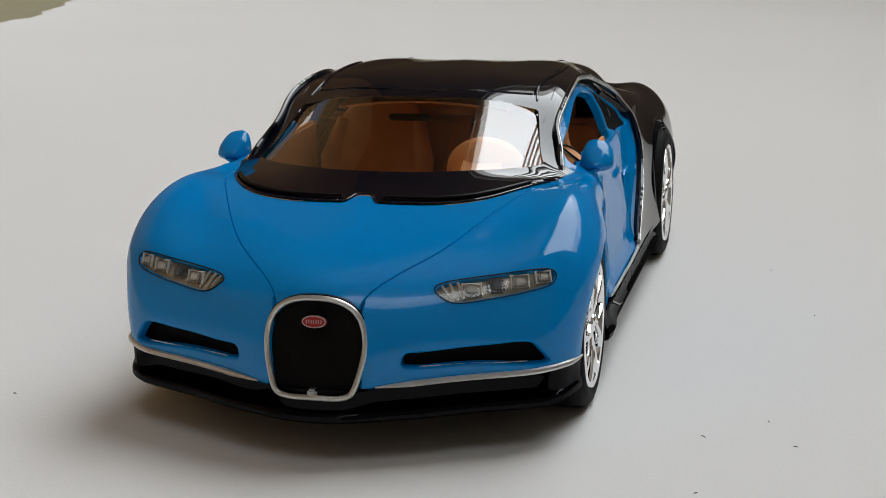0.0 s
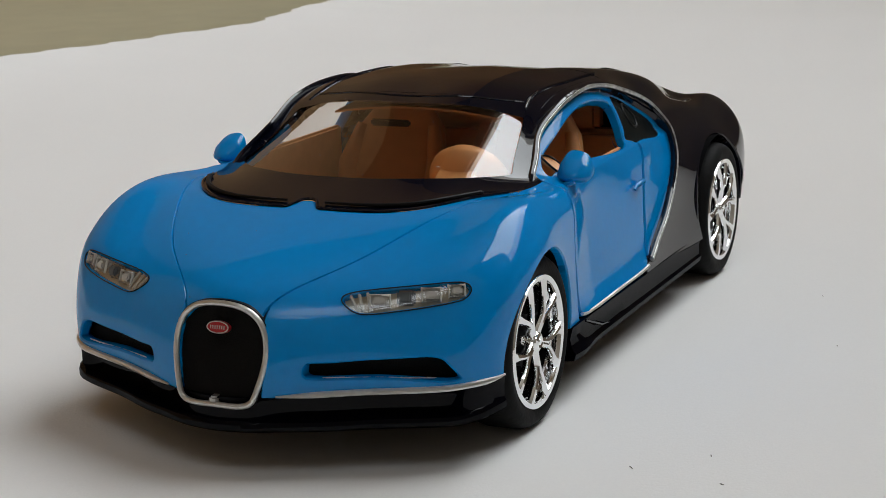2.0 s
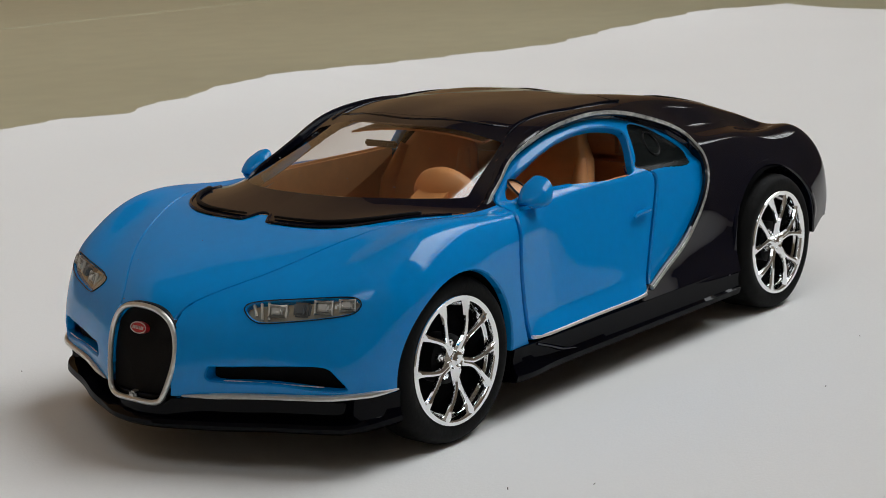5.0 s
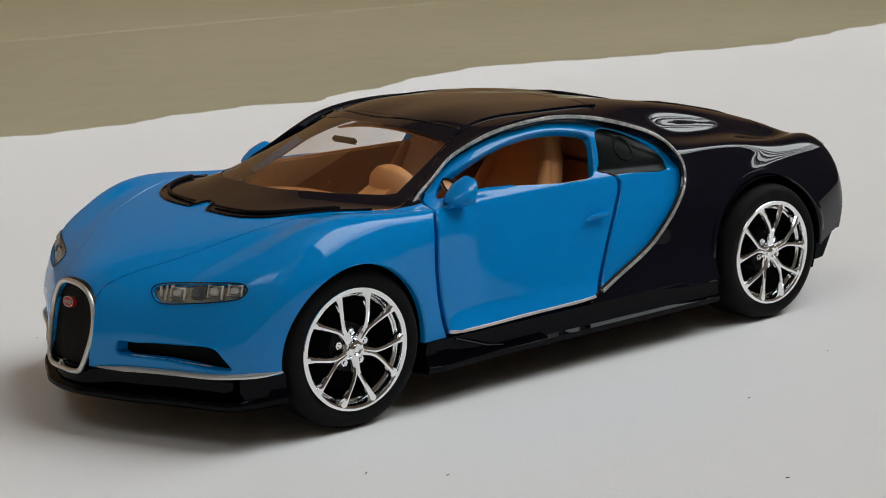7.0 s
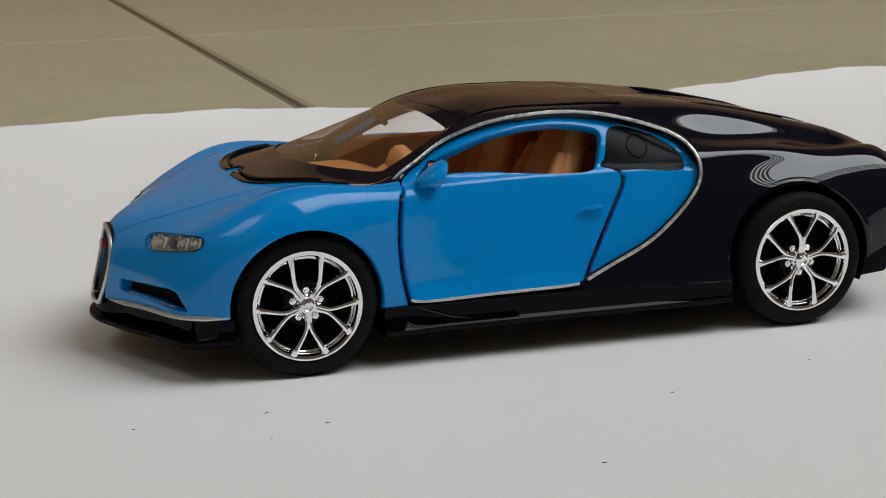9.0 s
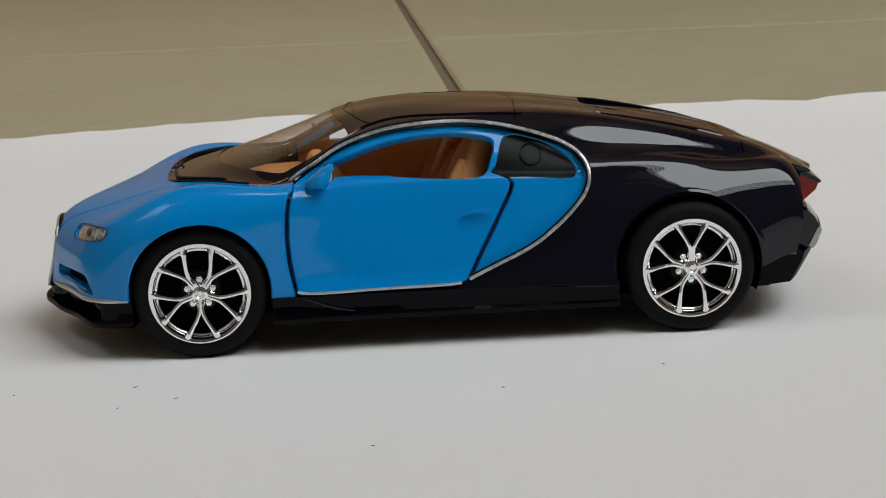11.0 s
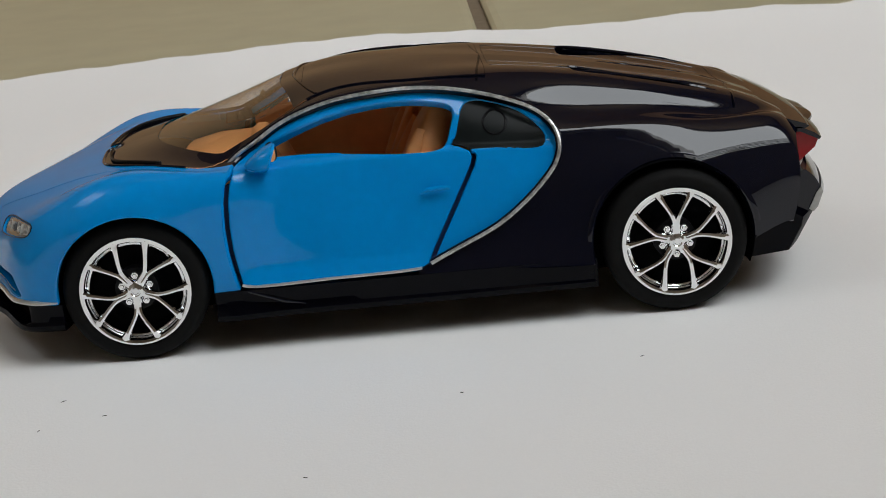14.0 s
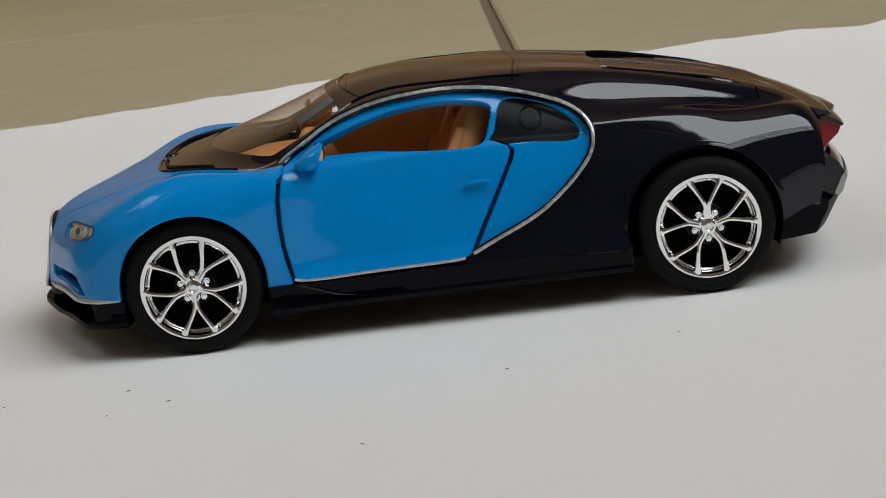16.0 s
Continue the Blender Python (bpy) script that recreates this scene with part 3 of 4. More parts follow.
tail, *strips = islands(tail)
for strip in strips:
    if V[[i for f in strip for i in f], 1].min() < 1e-3:
        panel("engine_cover_strip", strip, BLACK, car, both=True, thick=0.055)
    else:
        both_sides("engine_cover_strip", strip, BLACK, car, thick=0.055)
panel("rear_body", tail, BLACK, car, both=True, thick=0.055, label="glossy black rear wings and engine cover")
for s in (-1, 1):
    for v, x0, x1 in ((1.50, .92, 1.70),):
        line = []
        for x in np.linspace(x0, x1, 36):
            d = (DECK[:, 0] - x) ** 2 + ((DECKV - v) * .25) ** 2
            k = np.argsort(d)[:5]
            w = 1 / (d[k] + 1e-5)
            p = (DECK[k] * w[:, None]).sum(0) / w.sum()
            line.append((x, s * p[1], p[2] - .003))
        part("deck_rail", tube(line, [.003 + .008 * min(1, i / 6, (35 - i) / 6) for i in range(36)], 8), BLACK, car)
both_sides("engine_vent", hollow, DARK, car, lift=-0.045, rim=False, label="dark engine vent")
panel("deck_groove", rail + rail2, DARK, car, both=True, lift=-0.014, rim=False)

# flank inside the arc: door, fixed field, quarter pane
sd = lambda poly: np.where(V[:, 1] > .35, distance(poly, V[:, [0, 2]]), 1)
door_f, fixed = cut(side_field, sd(DOOR))
hole, door_f = cut(door_f, sd(OPENING))
gap, fixed = cut(fixed, sd(DOOR) - 0.034 * np.clip((.90 - V[:, 2]) / .06 + .25, .25, 1))
gap_up, gap = cut(gap, np.where((V[:, 2] > .93), -1, 1.0))
quarter, fixed = cut(fixed, sd(QUARTER))
doors = both_sides("door", door_f, BLUE, car, thick=0.035, label="blue enamelled door with an open window")
both_sides("side_field", fixed + gap_up, BLUE, car)
both_sides("door_gap", gap, SHADEBLUE, car, lift=-0.07, rim=False)
both_sides("quarter_pane", quarter, SMOKE, car, lift=-0.006, rim=False, label="smoked rear quarter pane")
low = curve([(-.826, .325), (-.80, .318), (-.40, .321), (.0, .327), (.075, .332)], 40)
for s in (-1, 1):
    # turned lower edge of the door; silver colour stands in for its highlight
    part("door_edge", tube([(x, s * (side_y(x, z) + .006), z) for x, z in low], .0080, 8), BRIGHT, doors[0] if s < 0 else doors[1], "turned lower edge of the door, its highlight painted pale silver")
    arc_line = [(x, s * (y + 0.002 + .004 * max(0, 1 - i / 30)), z + .010 * max(0, 1 - i / 30)) for i, ((x, z), y) in enumerate(zip(ARC + [(0, .005)], arc_y + .005))]
    arc = part("chrome_arc", tube([(x, y + s * .0045, z) for x, y, z in arc_line], 0.0120, 8), WORN, car, "worn silver painted arc round the flank")
    part("arc_gasket", tube(arc_line, 0.0180, 8, squash=.75), BLACK, arc)
    # round speaker-like mark on the quarter pane
    ring = [(.505 + .058 * math.cos(a), 0, .988 + .055 * math.sin(a)) for a in np.linspace(0, 2 * math.pi, 28, endpoint=False)]
    part("filler_cap", tube([(x, s * (side_y(x, z) - 0.061), z) for x, _, z in ring], 0.006, 6, closed=True), BLACKP, car)

# headlamps
for s in (-1, 1):
    lamp_ob = panel("headlamp", lampf, LENS, car, side=s, rim=False, lift=-0.008, label="clear slim headlamp")
    backing = panel("lamp_tray", lampf, LAMPTRAY, lamp_ob, side=s, lift=-0.03, rim=False)
    for i, (y, z, w, h) in enumerate([(.575, .645, .038, .023), (.665, .655, .036, .030), (.752, .665, .036, .025), (.835, .675, .031, .022)]):
        x = nose_x(y, z)
        slope = (nose_x(y + .05, z) - nose_x(y - .05, z)) / .1
        bm = box(-.012, .03, -w, w, -h, h, 0.008)
        b2 = box(-.03, -.012, -w * .6, w * .6, -h * .6, h * .6, 0.006)
        mm = Matrix.Translation((x + 0.030, s * y, z)) @ Matrix.Rotation(-s * math.atan(slope), 4, 'Z') @ Matrix.Rotation(.35, 4, 'Y')
        edge2 = tube([(-.018, w * p, h * q) for p, q in ((-1, -1), (1, -1), (1, 1), (-1, 1))], .007, 6, closed=True)
        if i != 1:
            part("lamp_bezel", moved(edge2, mm), LAMPGREY, lamp_ob)
        part("lamp_cube", moved(join(bm, b2), mm), REFLECTOR if i != 1 else LAMPDARK, lamp_ob)
    for y in (.475, .505, .535):
        z0, z1 = (.628 if y < .5 else .616), .668 + .1 * (y - .475)
        part("lamp_blade", tube([(nose_x(y + .02, z0) + .018, s * (y + .02), z0), (nose_x(y - .015, z1) + .018, s * (y - .015), z1)], .0065, 6), LAMPGREY, lamp_ob)
    edge3 = [(nose_x(y, z) - .002, s * y, z) for y, z in LAMP]
    part("lamp_rim", tube(edge3, 0.0028, 6, closed=True), BLACKP, lamp_ob)

# bumper: intake tray, silver lip line, black splitter
for s in (-1, 1):
    n = 90
    ring = [(nose_x(y, z), s * y, z) for y, z in INTAKE]
    deep = [(x + .10, y * .985, z + (.012 if z > .41 else .0)) for x, y, z in ring]
    bm = raw(ring + deep, [(i, (i + 1) % n, n + (i + 1) % n, n + i) for i in range(n)])
    part("intake_wall", bm, BLUE, car)
    part("intake_mesh", raw([(x - .035, y, z) for x, y, z in deep], [tuple(range(n))]), MESH, car, "dark air intake mesh", smooth=False)
    worn = [(nose_x(y, z) + .016, s * y, z) for y, z in zip(np.linspace(.40, .80, 24), np.linspace(.372, .364, 24))]
    part("intake_edge", tube(worn, [.0012 + .0022 * abs(math.sin(1.9 * i)) for i in range(24)], 6), WORN, car, "worn pale edge of the intake")
    lip = [(nose_x(y, .318) - .004, y + .002, .300 + .022 * (y - .22) / .74) for y in np.linspace(.24, .95, 36)]
    lip = curve(lip[::5] + [(-1.80, .972, .322), (-1.745, .984, .322)], 40)
    part("lip_line", tube([(x, s * y, z + .004) for x, y, z in lip], [.004 + .009 * min(1, min(i, 39 - i) / 6) for i in range(40)], 8), BRIGHT, car, "silver painted lip line")

# grille: horseshoe frame, mesh, oval badge
hx = lambda y, z: -2.300 + 0.9 * y * y + max(0, z - .30) * .22 + max(0, z - .50) ** 2 * .6
frame_pts = [(hx(y, z) - .004, y, z) for y, z in HORSE]
part("grille_frame", tube(frame_pts, 0.0120, 10, closed=True, up=(1, 0, 0)), BRIGHT, car, "silver horseshoe grille frame")
ring_out = [(hx(y, z) + d, y * 1.07, .45 + (z - .45) * 1.06) for d in (.002, .07) for y, z in HORSE]
nh = len(HORSE)
part("grille_surround", raw(ring_out, [(i, (i + 1) % nh, nh + (i + 1) % nh, nh + i) for i in range(nh)]), BLACKP, car)
ring_face = [(hx(y, z) + .002, y * k, .45 + (z - .45) * k) for k in (.98, 1.07) for y, z in HORSE]
part("grille_seat", raw(ring_face, [(i, (i + 1) % nh, nh + (i + 1) % nh, nh + i) for i in range(nh)]), BLACKP, car)
frame_in = [(hx(y, z) + .016, y * .95, .45 + (z - .45) * .95) for y, z in HORSE]
part("grille", raw(frame_in, [tuple(range(len(frame_in)))]), MESH, car, "black mesh grille", smooth=False)
oval = lambda a, b, x: [(x, a * math.cos(t), .555 + b * math.sin(t)) for t in np.linspace(0, 2 * math.pi, 40, endpoint=False)]
tilt = Matrix.Translation((-2.225, 0, .555)) @ Matrix.Rotation(.25, 4, 'Y') @ Matrix.Translation((0, 0, -.555))
bm = raw(oval(.050, .025, 0) + oval(.050, .025, -.02), [tuple(range(40)), tuple(range(40, 80))] + [(i, (i + 1) % 40, 40 + (i + 1) % 40, 40 + i) for i in range(40)])
badge = part("badge", moved(bm, tilt), RED, car, "oval red badge with a pale rim", smooth=False)
part("badge_rim", moved(tube(oval(.047, .0225, -.02), .0025, 6, closed=True), tilt), WHITE, badge)
for i in range(7):
    y = -.030 + .010 * i
    part("badge_bar", moved(box(-.024, -.019, y - .0014, y + .0014, .555 - .007, .555 + .007), tilt), WHITE, badge, smooth=False)
part("grille_nub", moved(box(-.03, .03, -.02, .02, -.018, .012, .008), Matrix.Translation((-2.28, 0, .288))), SILVER, car)


def loft(rows, cap=True):
    """A solid through rows of points, all rows of one length, each row a closed outline."""
    n = len(rows[0])
    verts = [p for r in rows for p in r]
    fs = [(i * n + k, i * n + (k + 1) % n, (i + 1) * n + (k + 1) % n, (i + 1) * n + k) for i in range(len(rows) - 1) for k in range(n)]
    if cap:
        fs += [tuple(range(n)), tuple(range((len(rows) - 1) * n, len(rows) * n))]
    return raw(verts, fs)


# splitter: swept along the lower front edge
half = curve([(-2.30, 0), (-2.285, .12), (-2.255, .22), (-2.185, .40), (-2.075, .60), (-1.91, .91), (-1.82, .955), (-1.755, .972), (-1.725, .976)], 34)
plan = [(x, -y) for x, y in half[:0:-1]] + [tuple(p) for p in half]
rows = []
for i, (x, y) in enumerate(plan):
    (ax, ay), (bx, by) = plan[max(i - 1, 0)], plan[min(i + 1, len(plan) - 1)]
    d = math.hypot(bx - ax, by - ay)
    nx, ny = -(by - ay) / d, (bx - ax) / d
    end = max(0, (abs(y) - .86) / .14)
    chin = math.exp(-(y / .22) ** 4)
    up = .014 * end
    out = .016 - .014 * end + .012 * chin
    inn = -.055 * (1 - chin) * (1 - min(1, end * 2.5)) - .004
    prof = [(0.0, .298 + .014 * abs(y)), (inn, .280), (inn, .215 + up), (out * .7, .205 + up), (out, .195 + up), (out, .176 + up), (out - .015, .164 + up), (-.20, .16 + up), (-.22, .285)]
    rows.append([(x + nx * o, y + ny * o, z) for o, z in prof])
part("front_splitter", loft(rows), SPLIT, car, "glossy black front splitter")
for s in (-1, 1):
    # sills with a flared blade at the front
    rows = []
    for x in np.linspace(-.965, .95, 40):
        t = (x + .965) / 1.915
        flare = .022 * math.exp(-((x + .86) / .13) ** 2)
        yo = .980 + .02 * t
        rows.append([(x, s * (yo - .05), .305), (x, s * (yo - .002), .298), (x, s * (yo - .016), .245 - .01 * t), (x, s * (yo + flare - .014), .200 - .01 * t), (x, s * (yo + flare), .180), (x, s * (yo + flare - .01), .150), (x, s * (yo - .1), .140), (x, s * .70, .14), (x, s * .70, .305)])
    part("sill", loft(rows), SPLIT, car, "glossy black sill with a flared blade")
    part("sill_fin", tube([(-.80, s * .975, .290), (-.62, s * .985, .225), (-.52, s * .988, .208)], [.008, .007, .003], 6), BLACK, car)

# underbody and wheel wells
part("underbody", join(box(-1.85, 1.90, -.60, .60, .13, .50), box(-.93, .92, -.90, .90, .15, .29)), DARK, car, smooth=False)
for ax, r in ((FRONT_AXLE, .39), (REAR_AXLE - .01, .41)):
    for s in (-1, 1):
        pr = [(r * math.cos(a), r * math.sin(a)) for a in np.linspace(-.12 * math.pi, 1.12 * math.pi, 30)]
        vs = [(ax + c, s * y, HUB + d) for c, d in pr for y in (.55, .965)]
        part("wheel_well", raw(vs, [(2 * i, 2 * i + 1, 2 * i + 3, 2 * i + 2) for i in range(29)] + [tuple(2 * i for i in range(30))]), DARK, car)

# flat lip round the rear arches
for s in (-1, 1):
    an = np.linspace(.03 * math.pi, .975 * math.pi, 48)
    rows = []
    edge_y = np.array([side_y(REAR_AXLE - .01 + .445 * math.cos(a), HUB + .445 * math.sin(a)) for a in an])
    edge_y = np.polyval(np.polyfit(an, edge_y, 5), an)
    for a, y in zip(an, edge_y):
        rows.append([(REAR_AXLE - .01 + r * math.cos(a), s * (y + o), HUB + .003 + r * math.sin(a)) for r, o in ((.411, -.03), (.411, .002), (.416, .007), (.434, .006), (.440, .001), (.440, -.03))])
    part("arch_lip", loft(rows), BLACK, car)

# wheels
def wheel(x, s, turn, width, face):
    at = Matrix.Translation((x, s * face, HUB))
    if s > 0:
        at = at @ Matrix.Rotation(math.pi, 4, 'Z')
    w = new("wheel")
    w.parent = car
    R = .3655
    prof = [(.265, .0), (.278, -.006), (.292, -.016), (.320, -.021), (.343, -.013), (.358, .010), (R, .036), (R, width - .04), (.355, width), (.27, width + .01), (.265, .0)]
    part("tyre", moved(lathe(prof), at), RUBBER, w, "black rubber tyre")
    rim = part("rim", moved(lathe([(.247, .036), (.249, .010), (.252, -.008), (.256, -.016), (.266, -.020), (.277, -.020), (.282, -.014), (.283, .0), (.281, .03)], 72), at), CHROME, w, "chrome-plated spoked rim")
    part("rim_ledge", moved(lathe([(.247, .034), (.243, .024), (.238, .021), (.233, .024), (.231, .034)], 72), at), CHROME, rim)
    part("barrel", moved(lathe([(.231, .034), (.228, .06), (.222, .10), (.220, .125)], 48), at), CHROME, rim)
    part("drum", moved(lathe([(0, .115), (.20, .118), (.222, .126), (.222, width)], 40), at), DARK, rim)
    for k in range(5):
        c = math.radians(turn + 72 * k)
        for q in (-1, 1):
            pts, rad = [], []
            for rr, off, dy, ra in ((.020, 2, .004, .020), (.060, 5.5, .000, .0165), (.090, 4.6, -.004, .0125), (.110, 5.2, -.007, .0115), (.135, 8.2, -.010, .0108), (.165, 11.8, -.012, .0108),
                                    (.200, 15.2, -.012, .0112), (.230, 17.2, -.011, .0125), (.250, 18.2, -.009, .0165), (.263, 18.6, -.008, .021)):
                an = c + q * math.radians(off)
                pts.append((rr * math.cos(an), dy + .004, rr * math.sin(an)))
                rad.append(ra)
            fine = curve(pts, 22)
            rads = np.interp(np.linspace(0, 1, 22), np.linspace(0, 1, 10), rad)
            part("spoke", moved(tube([tuple(p) for p in fine], [r * 1.22 for r in rads], 8, squash=[.0165 / (r * 1.22) for r in rads]), at), CHROME, rim)
        a = c + math.radians(36)
        m2 = Matrix.Translation((.073 * math.cos(a), .026, .073 * math.sin(a)))
        part("lug", moved(moved(lathe([(0, -.016), (.009, -.016), (.012, -.010), (.018, -.010), (.021, -.004), (.022, .05)], 6), m2), at), CHROME, rim)
    part("hub_disc", moved(lathe([(0, .028), (.085, .030), (.108, .040), (.108, .116)], 40), at), BLACKP, rim)
    part("hub_cap", moved(lathe([(0, -.022), (.012, -.022), (.016, -.014), (.026, -.022), (.038, -.016), (.043, .002), (.054, .012), (.056, .05)], 32), at), CHROME, rim)
    return w

for s in (-1, 1):
    wheel(FRONT_AXLE, s, 270, .20, .960)
    wheel(REAR_AXLE, s, 90, .27, .985)

# mirrors and door handles
MX0, MX1 = -.755, -.615
for s, door in ((-1, doors[0]), (1, doors[1])):
    rows = []
    for i in range(13):
        t = i / 12
        r = min(1, t * 1.9) ** .5 * (1 - .2 * max(0, (t - .9) / .1)) + .02
        cx, zc, hz, wy = MX0 + (MX1 - MX0) * t, .912 + .032 * t, (.034 + .037 * t) * r, .074 * r
        row = []
        for b in np.linspace(0, 2 * math.pi, 28, endpoint=False):
            cb, sb = math.copysign(abs(math.cos(b)) ** .7, math.cos(b)), math.copysign(abs(math.sin(b)) ** .7, math.sin(b))
            row.append((cx + .02 * sb * t, s * (.885 + wy * cb * (1 - .18 * sb)), zc + hz * sb * (1 - .15 * cb)))
        rows.append(row)
    m = part("mirror", loft(rows), BLUE, door, "blue wing mirror")
    part("mirror_stem", loft([[(-.73 + .035 * math.cos(b) + .02 * t, s * (.855 + .05 * t), .875 + .02 * t + .014 * math.sin(b)) for b in np.linspace(0, 2 * math.pi, 10, endpoint=False)] for t in (0, .5, 1)]), BLUE, door)
    hp = [(.10, .695), (.13, .708), (.20, .712), (.235, .714), (.25, .706)]
    part("door_handle", tube([(x, s * (side_y(x, z) - .005), z) for x, z in hp], [.006, .011, .013, .012, .006], 8), BLUE, door)
    rim = [(-.628 + .030 * math.cos(b), .937 + .046 * math.sin(b)) for b in np.linspace(0, 2 * math.pi, 24, endpoint=False)]
    plate = part("mirror_glass_base", loft([[(-.628 + (x + .628) * k, s * (side_y(x, z) - d), .937 + (z - .937) * k) for x, z in rim] for k, d in ((.8, .055), (1, .062), (1, .078), (.8, .084))]), TAN, door)
    part("mirror_base_rim", tube([(x, s * (side_y(x, z) - .058), z) for x, z in rim], .005, 6, closed=True), BLACKP, plate)

# wipers on the screen base
bead = [(cowl(y) + .010, y) for y in np.linspace(-.73, .73, 120)]
part("cowl_bead", tube([(x, y, cowl_z(x, y) + .004) for x, y in bead], .0065, 8), BLACK, car)
for reach in (np.linspace(-.66, -.09, 26), np.linspace(.66, .09, 26)):
    pts = [(x, y, cowl_z(x, y) + .012) for x, y in [(cowl(y) + .045 + .05 * (abs(y) - .09) ** 2, y) for y in reach]]
    w = part("wiper", tube(pts, [.0115 - .006 * i / 25 for i in range(26)], 8), BLACKP, car, "black plastic wiper")
    part("wiper_pivot", moved(lathe([(0, .010), (.010, .010), (.014, .005), (.016, -.03)], 14), Matrix.Translation((pts[0][0], pts[0][1], pts[0][2])) @ Matrix.Rotation(math.pi / 2, 4, 'X')), BLACKP, w)

# cabin
part("cabin_tub", join(box(-.95, .62, -.78, .78, .30, .36, .02), box(.44, .56, -.76, .76, .34, .92, .03), box(.44, .56, -.60, .60, .90, 1.10, .03)), TAN, car, "tan plastic cabin tub")
part("dashboard", loft([[(-.90, y, .60), (-1.09, y, .74), (-1.16, y, .81 - .1 * y * y), (-1.0, y, .855 - .12 * y * y), (-.80, y, .86 - .12 * y * y), (-.70, y, .83 - .12 * y * y), (-.68, y, .74), (-.75, y, .60)] for y in np.linspace(-.74, .74, 15)]), TAN, car, "tan dashboard")
for s in (-1, 1):
    part("door_card", box(-.80, .24, s * (.785 if s < 0 else .77) - .02, s * (.785 if s < 0 else .77) + .02, .34, .875 if s < 0 else .92, .012), TAN, doors[0] if s < 0 else doors[1])
    rows = []
    for z, yw, xc, th in ((.40, .25, .03, .17), (.55, .28, .09, .16), (.75, .28, .16, .14), (.93, .24, .22, .12), (1.02, .17, .26, .10), (1.10, .14, .29, .08), (1.14, .09, .31, .05)):
        rows.append([(xc + th * math.cos(b) - .05 * abs(math.sin(b)) ** 3, s * .37 + yw * math.sin(b), z) for b in np.linspace(0, 2 * math.pi, 24, endpoint=False)])
    seat = part("seat", loft(rows), TAN, car, "tan bucket seat")
    part("seat_bolster", tube([(-.02, s * .37 - .23, .56), (.06, s * .37 - .25, .76), (.14, s * .37 - .20, .95)], [.05, .055, .03], 10), TAN, seat)
    part("seat_bolster", tube([(-.02, s * .37 + .23, .56), (.06, s * .37 + .25, .76), (.14, s * .37 + .20, .95)], [.05, .055, .03], 10), TAN, seat)
    part("seat_base", box(-.40, .1, s * .37 - .26, s * .37 + .26, .36, .55, .06), TAN, seat)
part("centre_spine", loft([[(x, -.06, .36), (x, -.05, z), (x, .05, z), (x, .06, .36)] for x, z in ((-.85, .80), (-.6, .74), (-.3, .62), (.1, .60), (.5, .95))]), TAN, car)
sw = Matrix.Translation((-.62, -.36, .84)) @ Matrix.Rotation(math.radians(-28), 4, 'Y') @ Matrix.Rotation(math.radians(90), 4, 'Z')
wheel_ob = part("steering_wheel", moved(lathe([(0, .12), (.08, .112), (.15, .08), (.195, .020), (.198, -.012), (.180, -.045), (.10, -.075), (0, -.085)], 36), sw), TAN, car, "tan steering wheel")
part("steering_cowl", moved(box(-.15, .15, .01, .24, -.08, .13, .06), sw), TAN, wheel_ob)
part("roof_lining", loft([[(x, y, z - .05 - .2 * y * y) for y in np.linspace(-.42, .42, 9)] + [(x, y, z - .06 - .2 * y * y) for y in np.linspace(.42, -.42, 9)] for x, z in ((-.44, 1.195), (0, 1.23), (.5, 1.20))]), TAN, car, "tan roof lining")
part("cabin_mirror", moved(box(-.012, .012, -.10, .10, -.016, .016, .009), Matrix.Translation((-.69, 0, 1.108))), DARK, car)

# tail: lamp bar, bumper, diffuser
def swept(profile, ymax, n=25, bend=.34):
    rows = []
    for y in np.linspace(-ymax, ymax, n):
        rows.append([(x - bend * y * y, y, z) for x, z in profile])
    return loft(rows)

part("tail_lip", swept([(1.94, .885), (2.05, .862), (2.145, .828), (2.165, .813), (2.145, .802), (2.08, .808), (1.94, .82)], .72, bend=.11), BLACK, car, "thin black tail lip")
part("tail_lamp", swept([(1.95, .80), (2.13, .785), (2.222, .742), (2.205, .70), (2.11, .62), (1.95, .60)], .70, bend=.13), TAIL, car, "red tail lamp bar")
part("tail_lamp_hood", swept([(1.95, .818), (2.13, .812), (2.203, .776), (2.236, .750), (2.226, .738), (2.13, .786), (1.95, .80)], .72, bend=.13), BLACK, car)
part("tail_lamp_keel", swept([(1.95, .60), (2.115, .618), (2.14, .640), (2.13, .615), (2.10, .590), (1.95, .575)], .70, bend=.13), WHITE, car, "pale clear lower edge of the tail lamp")
part("rear_panel", box(1.88, 1.965, -.84, .84, .40, .84, .02), BLACKP, car)
part("rear_bumper", swept([(1.93, .56), (2.10, .582), (2.19, .592), (2.235, .55), (2.262, .500), (2.253, .45), (2.222, .385), (2.16, .345), (1.93, .345)], .745, n=41, bend=.2), BLACK, car, "glossy black rear bumper")
part("bumper_trim", swept([(2.266, .500), (2.276, .47), (2.246, .392), (2.224, .370), (2.200, .384), (2.214, .410), (2.240, .465)], .753, n=41, bend=.2), SILVER, car, "silver painted bumper edge")
part("rear_valance", swept([(1.9, .415), (2.22, .40), (2.27, .372), (2.262, .33), (2.19, .205), (2.02, .19), (1.9, .20)], .85, n=41, bend=.33), SPLIT, car)


# ---- setting: paper sheet, tiled floor, room ----
def sheet_edge(i, u):
    return .12 * math.sin(3.1 * u + i) + .07 * math.sin(9.7 * u + 2 * i) + .04 * math.sin(23 * u + i)

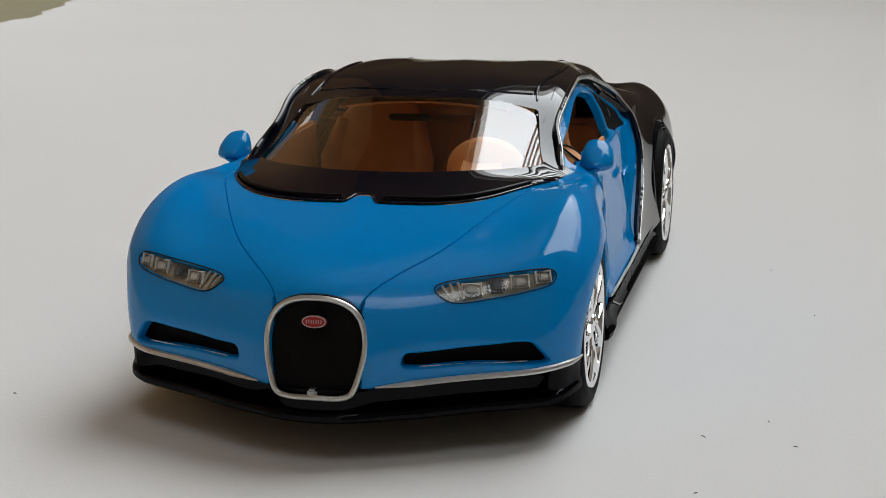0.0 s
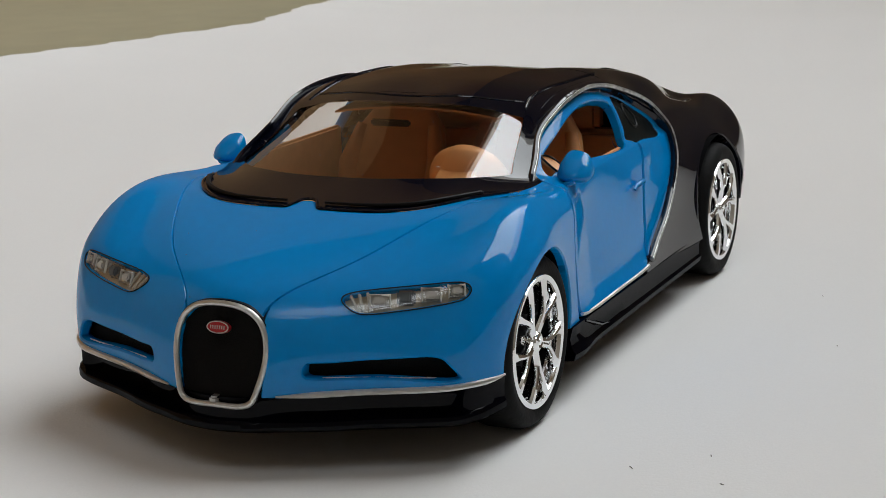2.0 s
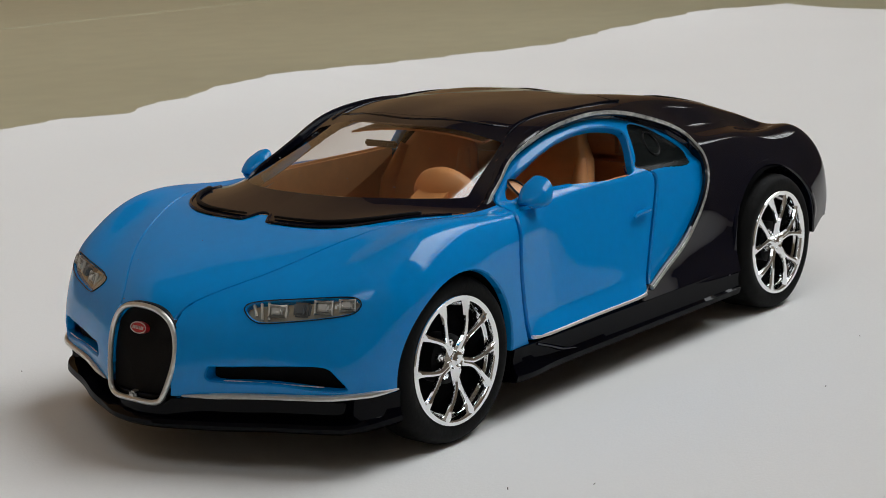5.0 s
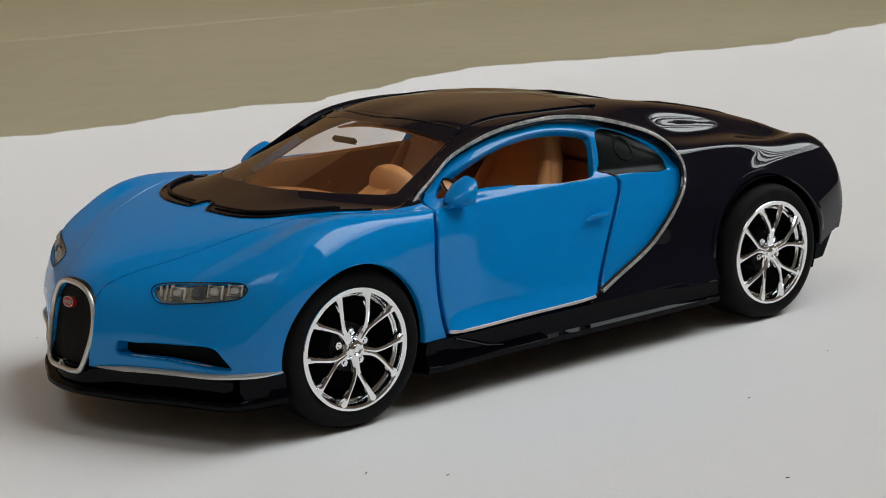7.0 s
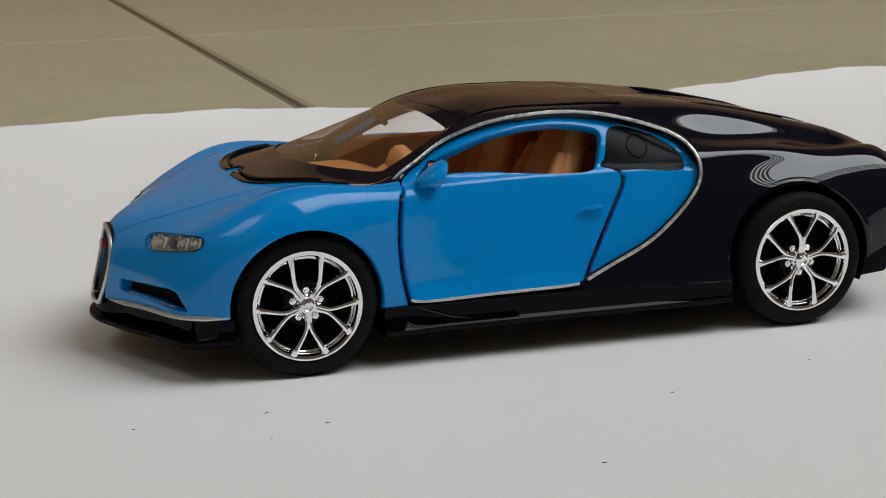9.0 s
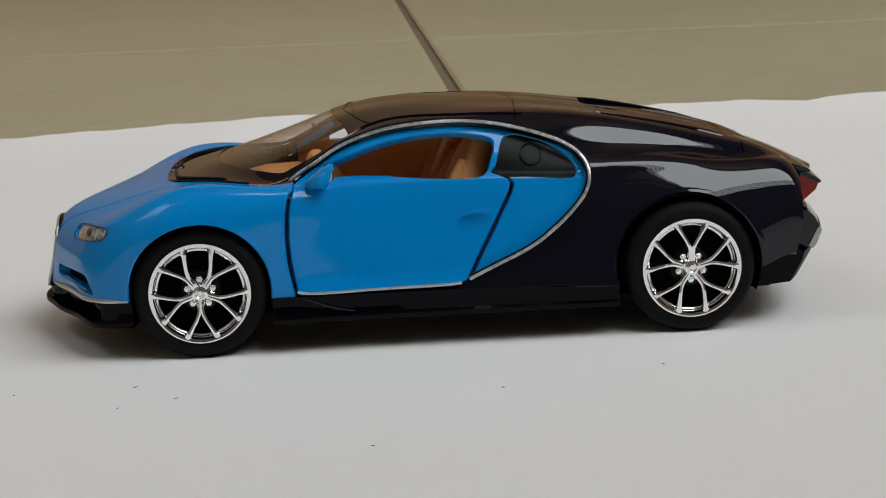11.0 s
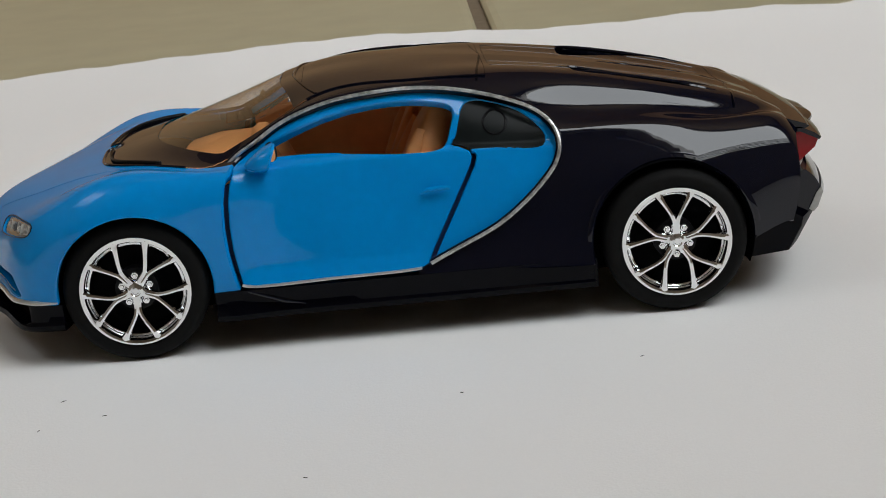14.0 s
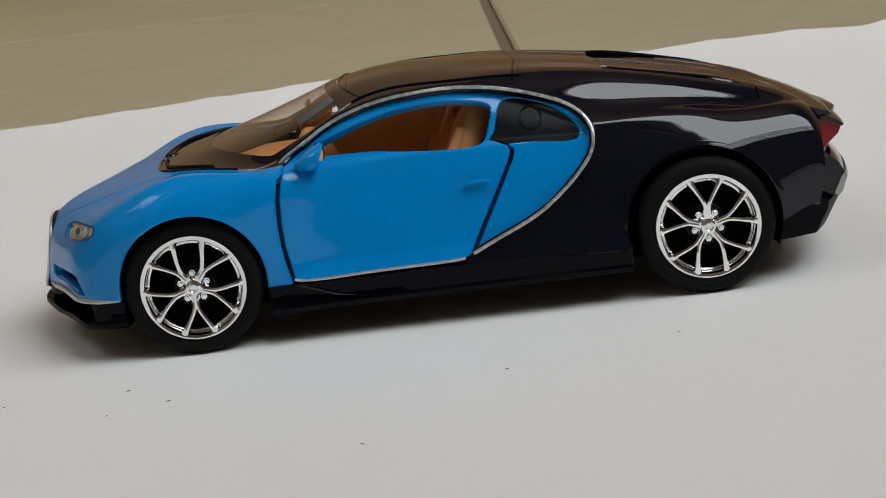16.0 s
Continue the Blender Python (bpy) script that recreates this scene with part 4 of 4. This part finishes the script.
PX0, PX1, PY0, PY1 = -12.0, 19.0, -18.0, 8.75
nx, ny = 220, 130
verts, fs = [], []
for i in range(nx + 1):
    for j in range(ny + 1):
        u, v = i / nx, j / ny
        x, y = PX0 + (PX1 - PX0) * u, PY0 + (PY1 - PY0) * v
        rise, k = 0, max(0, (v - .8) / .2)
        y += (sheet_edge(1, x * .6) * .75 - .22 * math.exp(-((x - 4.7) / .35) ** 2) + .03 * (x - 5) - .45 * min(1, max(0, (x - 9) / 3))) * k
        x += (.03 * (y - 2) + .12 * math.sin(y * 1.3)) * max(0, (u - .8) / .2)
        rise = k ** 6 * (.10 * (.5 + .5 * math.sin(x * .75 + 2.2)) ** 2 + .09)
        verts.append((x, y, rise - .0185))
for i in range(nx):
    for j in range(ny):
        a = i * (ny + 1) + j
        fs.append((a, a + ny + 1, a + ny + 2, a + 1))
bm = raw(verts, fs)
paper = part("paper_sheet", bm, PAPER, None)
tagged(paper, "large sheet of plain white paper with a torn wavy edge", "paper")
rnd = random.Random(4)
for x, y, ln in ((-1.683, -1.477, .03), (-1.453, -1.73, .022), (-1.735, -1.851, .02), (1.058, -1.622, .02), (.189, -1.88, .018), (-1.7, 1.6, .02), (-.5, -2.7, .02), (-2.3, -1.5, .018)):
    a = rnd.uniform(0, 3)
    sp = part("dust_speck", tube([(x - ln / 2 * math.cos(a), y - ln / 2 * math.sin(a), -.0165), (x, y, -.0155), (x + ln / 2 * math.cos(a), y + ln / 2 * math.sin(a), -.0168)], [.0012, .0022, .0012], 6), SPECK, None)
    tagged(sp, "tiny dark speck of dust on the paper", "dust", "dust on the paper")

# floor slabs with recessed joints, in room metres
def slab(name, pts, z0, z1, mat):
    n = len(pts)
    bm = raw([(x, y, z0) for x, y in pts] + [(x, y, z1) for x, y in pts], [tuple(range(n)), tuple(range(n, 2 * n))] + [(i, (i + 1) % n, n + (i + 1) % n, n + i) for i in range(n)])
    return part(name, bm, mat, None, smooth=False, scale=1)

floor = tagged(slab("floor", [(-4, -4), (4, -4), (4, 4), (-4, 4)], -.08, -.0045, GROUT), "olive tiled floor with brown joints", "floor", kind="structure")
ang = math.radians(-1.2)
S1, S2, GX, GY, BEV = 1.20, .60, .0024, .0005, .0035
spin = Matrix.Rotation(ang, 4, 'Z')
for i in range(-3, 3):
    for j in range(-7, 6):
        x0, y0 = .0270 + i * S1, .598 + j * S2
        rings = []
        for m, z in ((0, -.02), (0, -.0034), (BEV * .35, -.0024), (BEV, -.002)):
            rings += [(x0 + GX + m, y0 + GY + m, z), (x0 + S1 - GX - m, y0 + GY + m, z), (x0 + S1 - GX - m, y0 + S2 - GY - m, z), (x0 + GX + m, y0 + S2 - GY - m, z)]
        quads = [(4 * r + q, 4 * r + (q + 1) % 4, 4 * r + 4 + (q + 1) % 4, 4 * r + 4 + q) for r in range(3) for q in range(4)]
        part("tile", moved(raw(rings, quads + [(0, 1, 2, 3), (12, 13, 14, 15)]), spin), TILE, floor, smooth=False, scale=1)

# unseen room shell: four walls, one with the window, another with the added one, and a ceiling
def wall(name, x0, x1, y0, y1, z0, z1, mat=PLASTER):
    ob = part(name, moved(box(x0, x1, y0, y1, z0, z1), RM), mat, None, smooth=False, scale=1)
    return tagged(ob, "plain warm painted wall", "wall", kind="structure")
H = 2.7
part_w = join(box(WALL, WALL + .12, -SIDEWALL - .12, WY0, -.1, H), box(WALL, WALL + .12, WY1, 2.92, -.1, H), box(WALL, WALL + .12, WY0, WY1, -.1, WZ0), box(WALL, WALL + .12, WY0, WY1, WZ1, H))
tagged(part("wall_window", moved(part_w, RM), PLASTER, None, smooth=False, scale=1), "painted wall with a window opening", "wall", kind="structure")
wall("wall_far", -2.72, -2.60, -SIDEWALL - .12, 2.92, -.1, H, BROWN)
part_w = join(box(-2.60, A0, -SIDEWALL - .12, -SIDEWALL, -.1, H), box(A1, WALL, -SIDEWALL - .12, -SIDEWALL, -.1, H), box(A0, A1, -SIDEWALL - .12, -SIDEWALL, -.1, AZ0), box(A0, A1, -SIDEWALL - .12, -SIDEWALL, AZ1, H))
tagged(part("wall_side", moved(part_w, RM), PLASTER, None, smooth=False, scale=1), "painted wall with a window opening", "wall", kind="structure")
# unseen narrow window, added so the nose mirrors a bright opening
added_win = tagged(new("added_window"), "added narrow window, out of view, with a painted frame and bars", "window", kind="structure")
for a in (A0, A1 - .05):
    part("window_frame", moved(box(a, a + .05, -SIDEWALL - .09, -SIDEWALL - .03, AZ0, AZ1, .004), RM), FRAME, added_win, scale=1)
for z in (AZ0, AZ1 - .05):
    part("window_frame", moved(box(A0, A1, -SIDEWALL - .085, -SIDEWALL - .035, z, z + .05, .004), RM), FRAME, added_win, scale=1)
for z in (.80, .87, .94):
    part("bar", moved(box(A0, A1, -SIDEWALL - .065, -SIDEWALL - .05, z, z + .014, .003), RM), FRAME, added_win, scale=1)
wall("wall_right", -2.60, WALL, 2.80, 2.92, -.1, H, BROWN)
tagged(part("ceiling", moved(box(-2.72, WALL + .12, -SIDEWALL - .12, 2.92, H, H + .1), RM), CEILM, None, smooth=False, scale=1), "plain pale ceiling", "ceiling", kind="structure")
win = tagged(new("window_1"), "window with a painted frame and bars", "window", kind="structure")
win.matrix_world = Matrix.Identity(4)
for a in (WY0, WY1 - .05):
    part("window_frame", moved(box(WALL + .03, WALL + .09, a, a + .05, WZ0, WZ1, .004), RM), FRAME, win, scale=1)
for z in (WZ0, WZ1 - .05):
    part("window_frame", moved(box(WALL + .035, WALL + .085, WY0, WY1, z, z + .05, .004), RM), FRAME, win, scale=1)
for z in (.585, .625, .665, .705):
    part("bar", moved(box(WALL + .05, WALL + .065, WY0, WY1, z, z + .013, .003), RM), FRAME, win, scale=1)
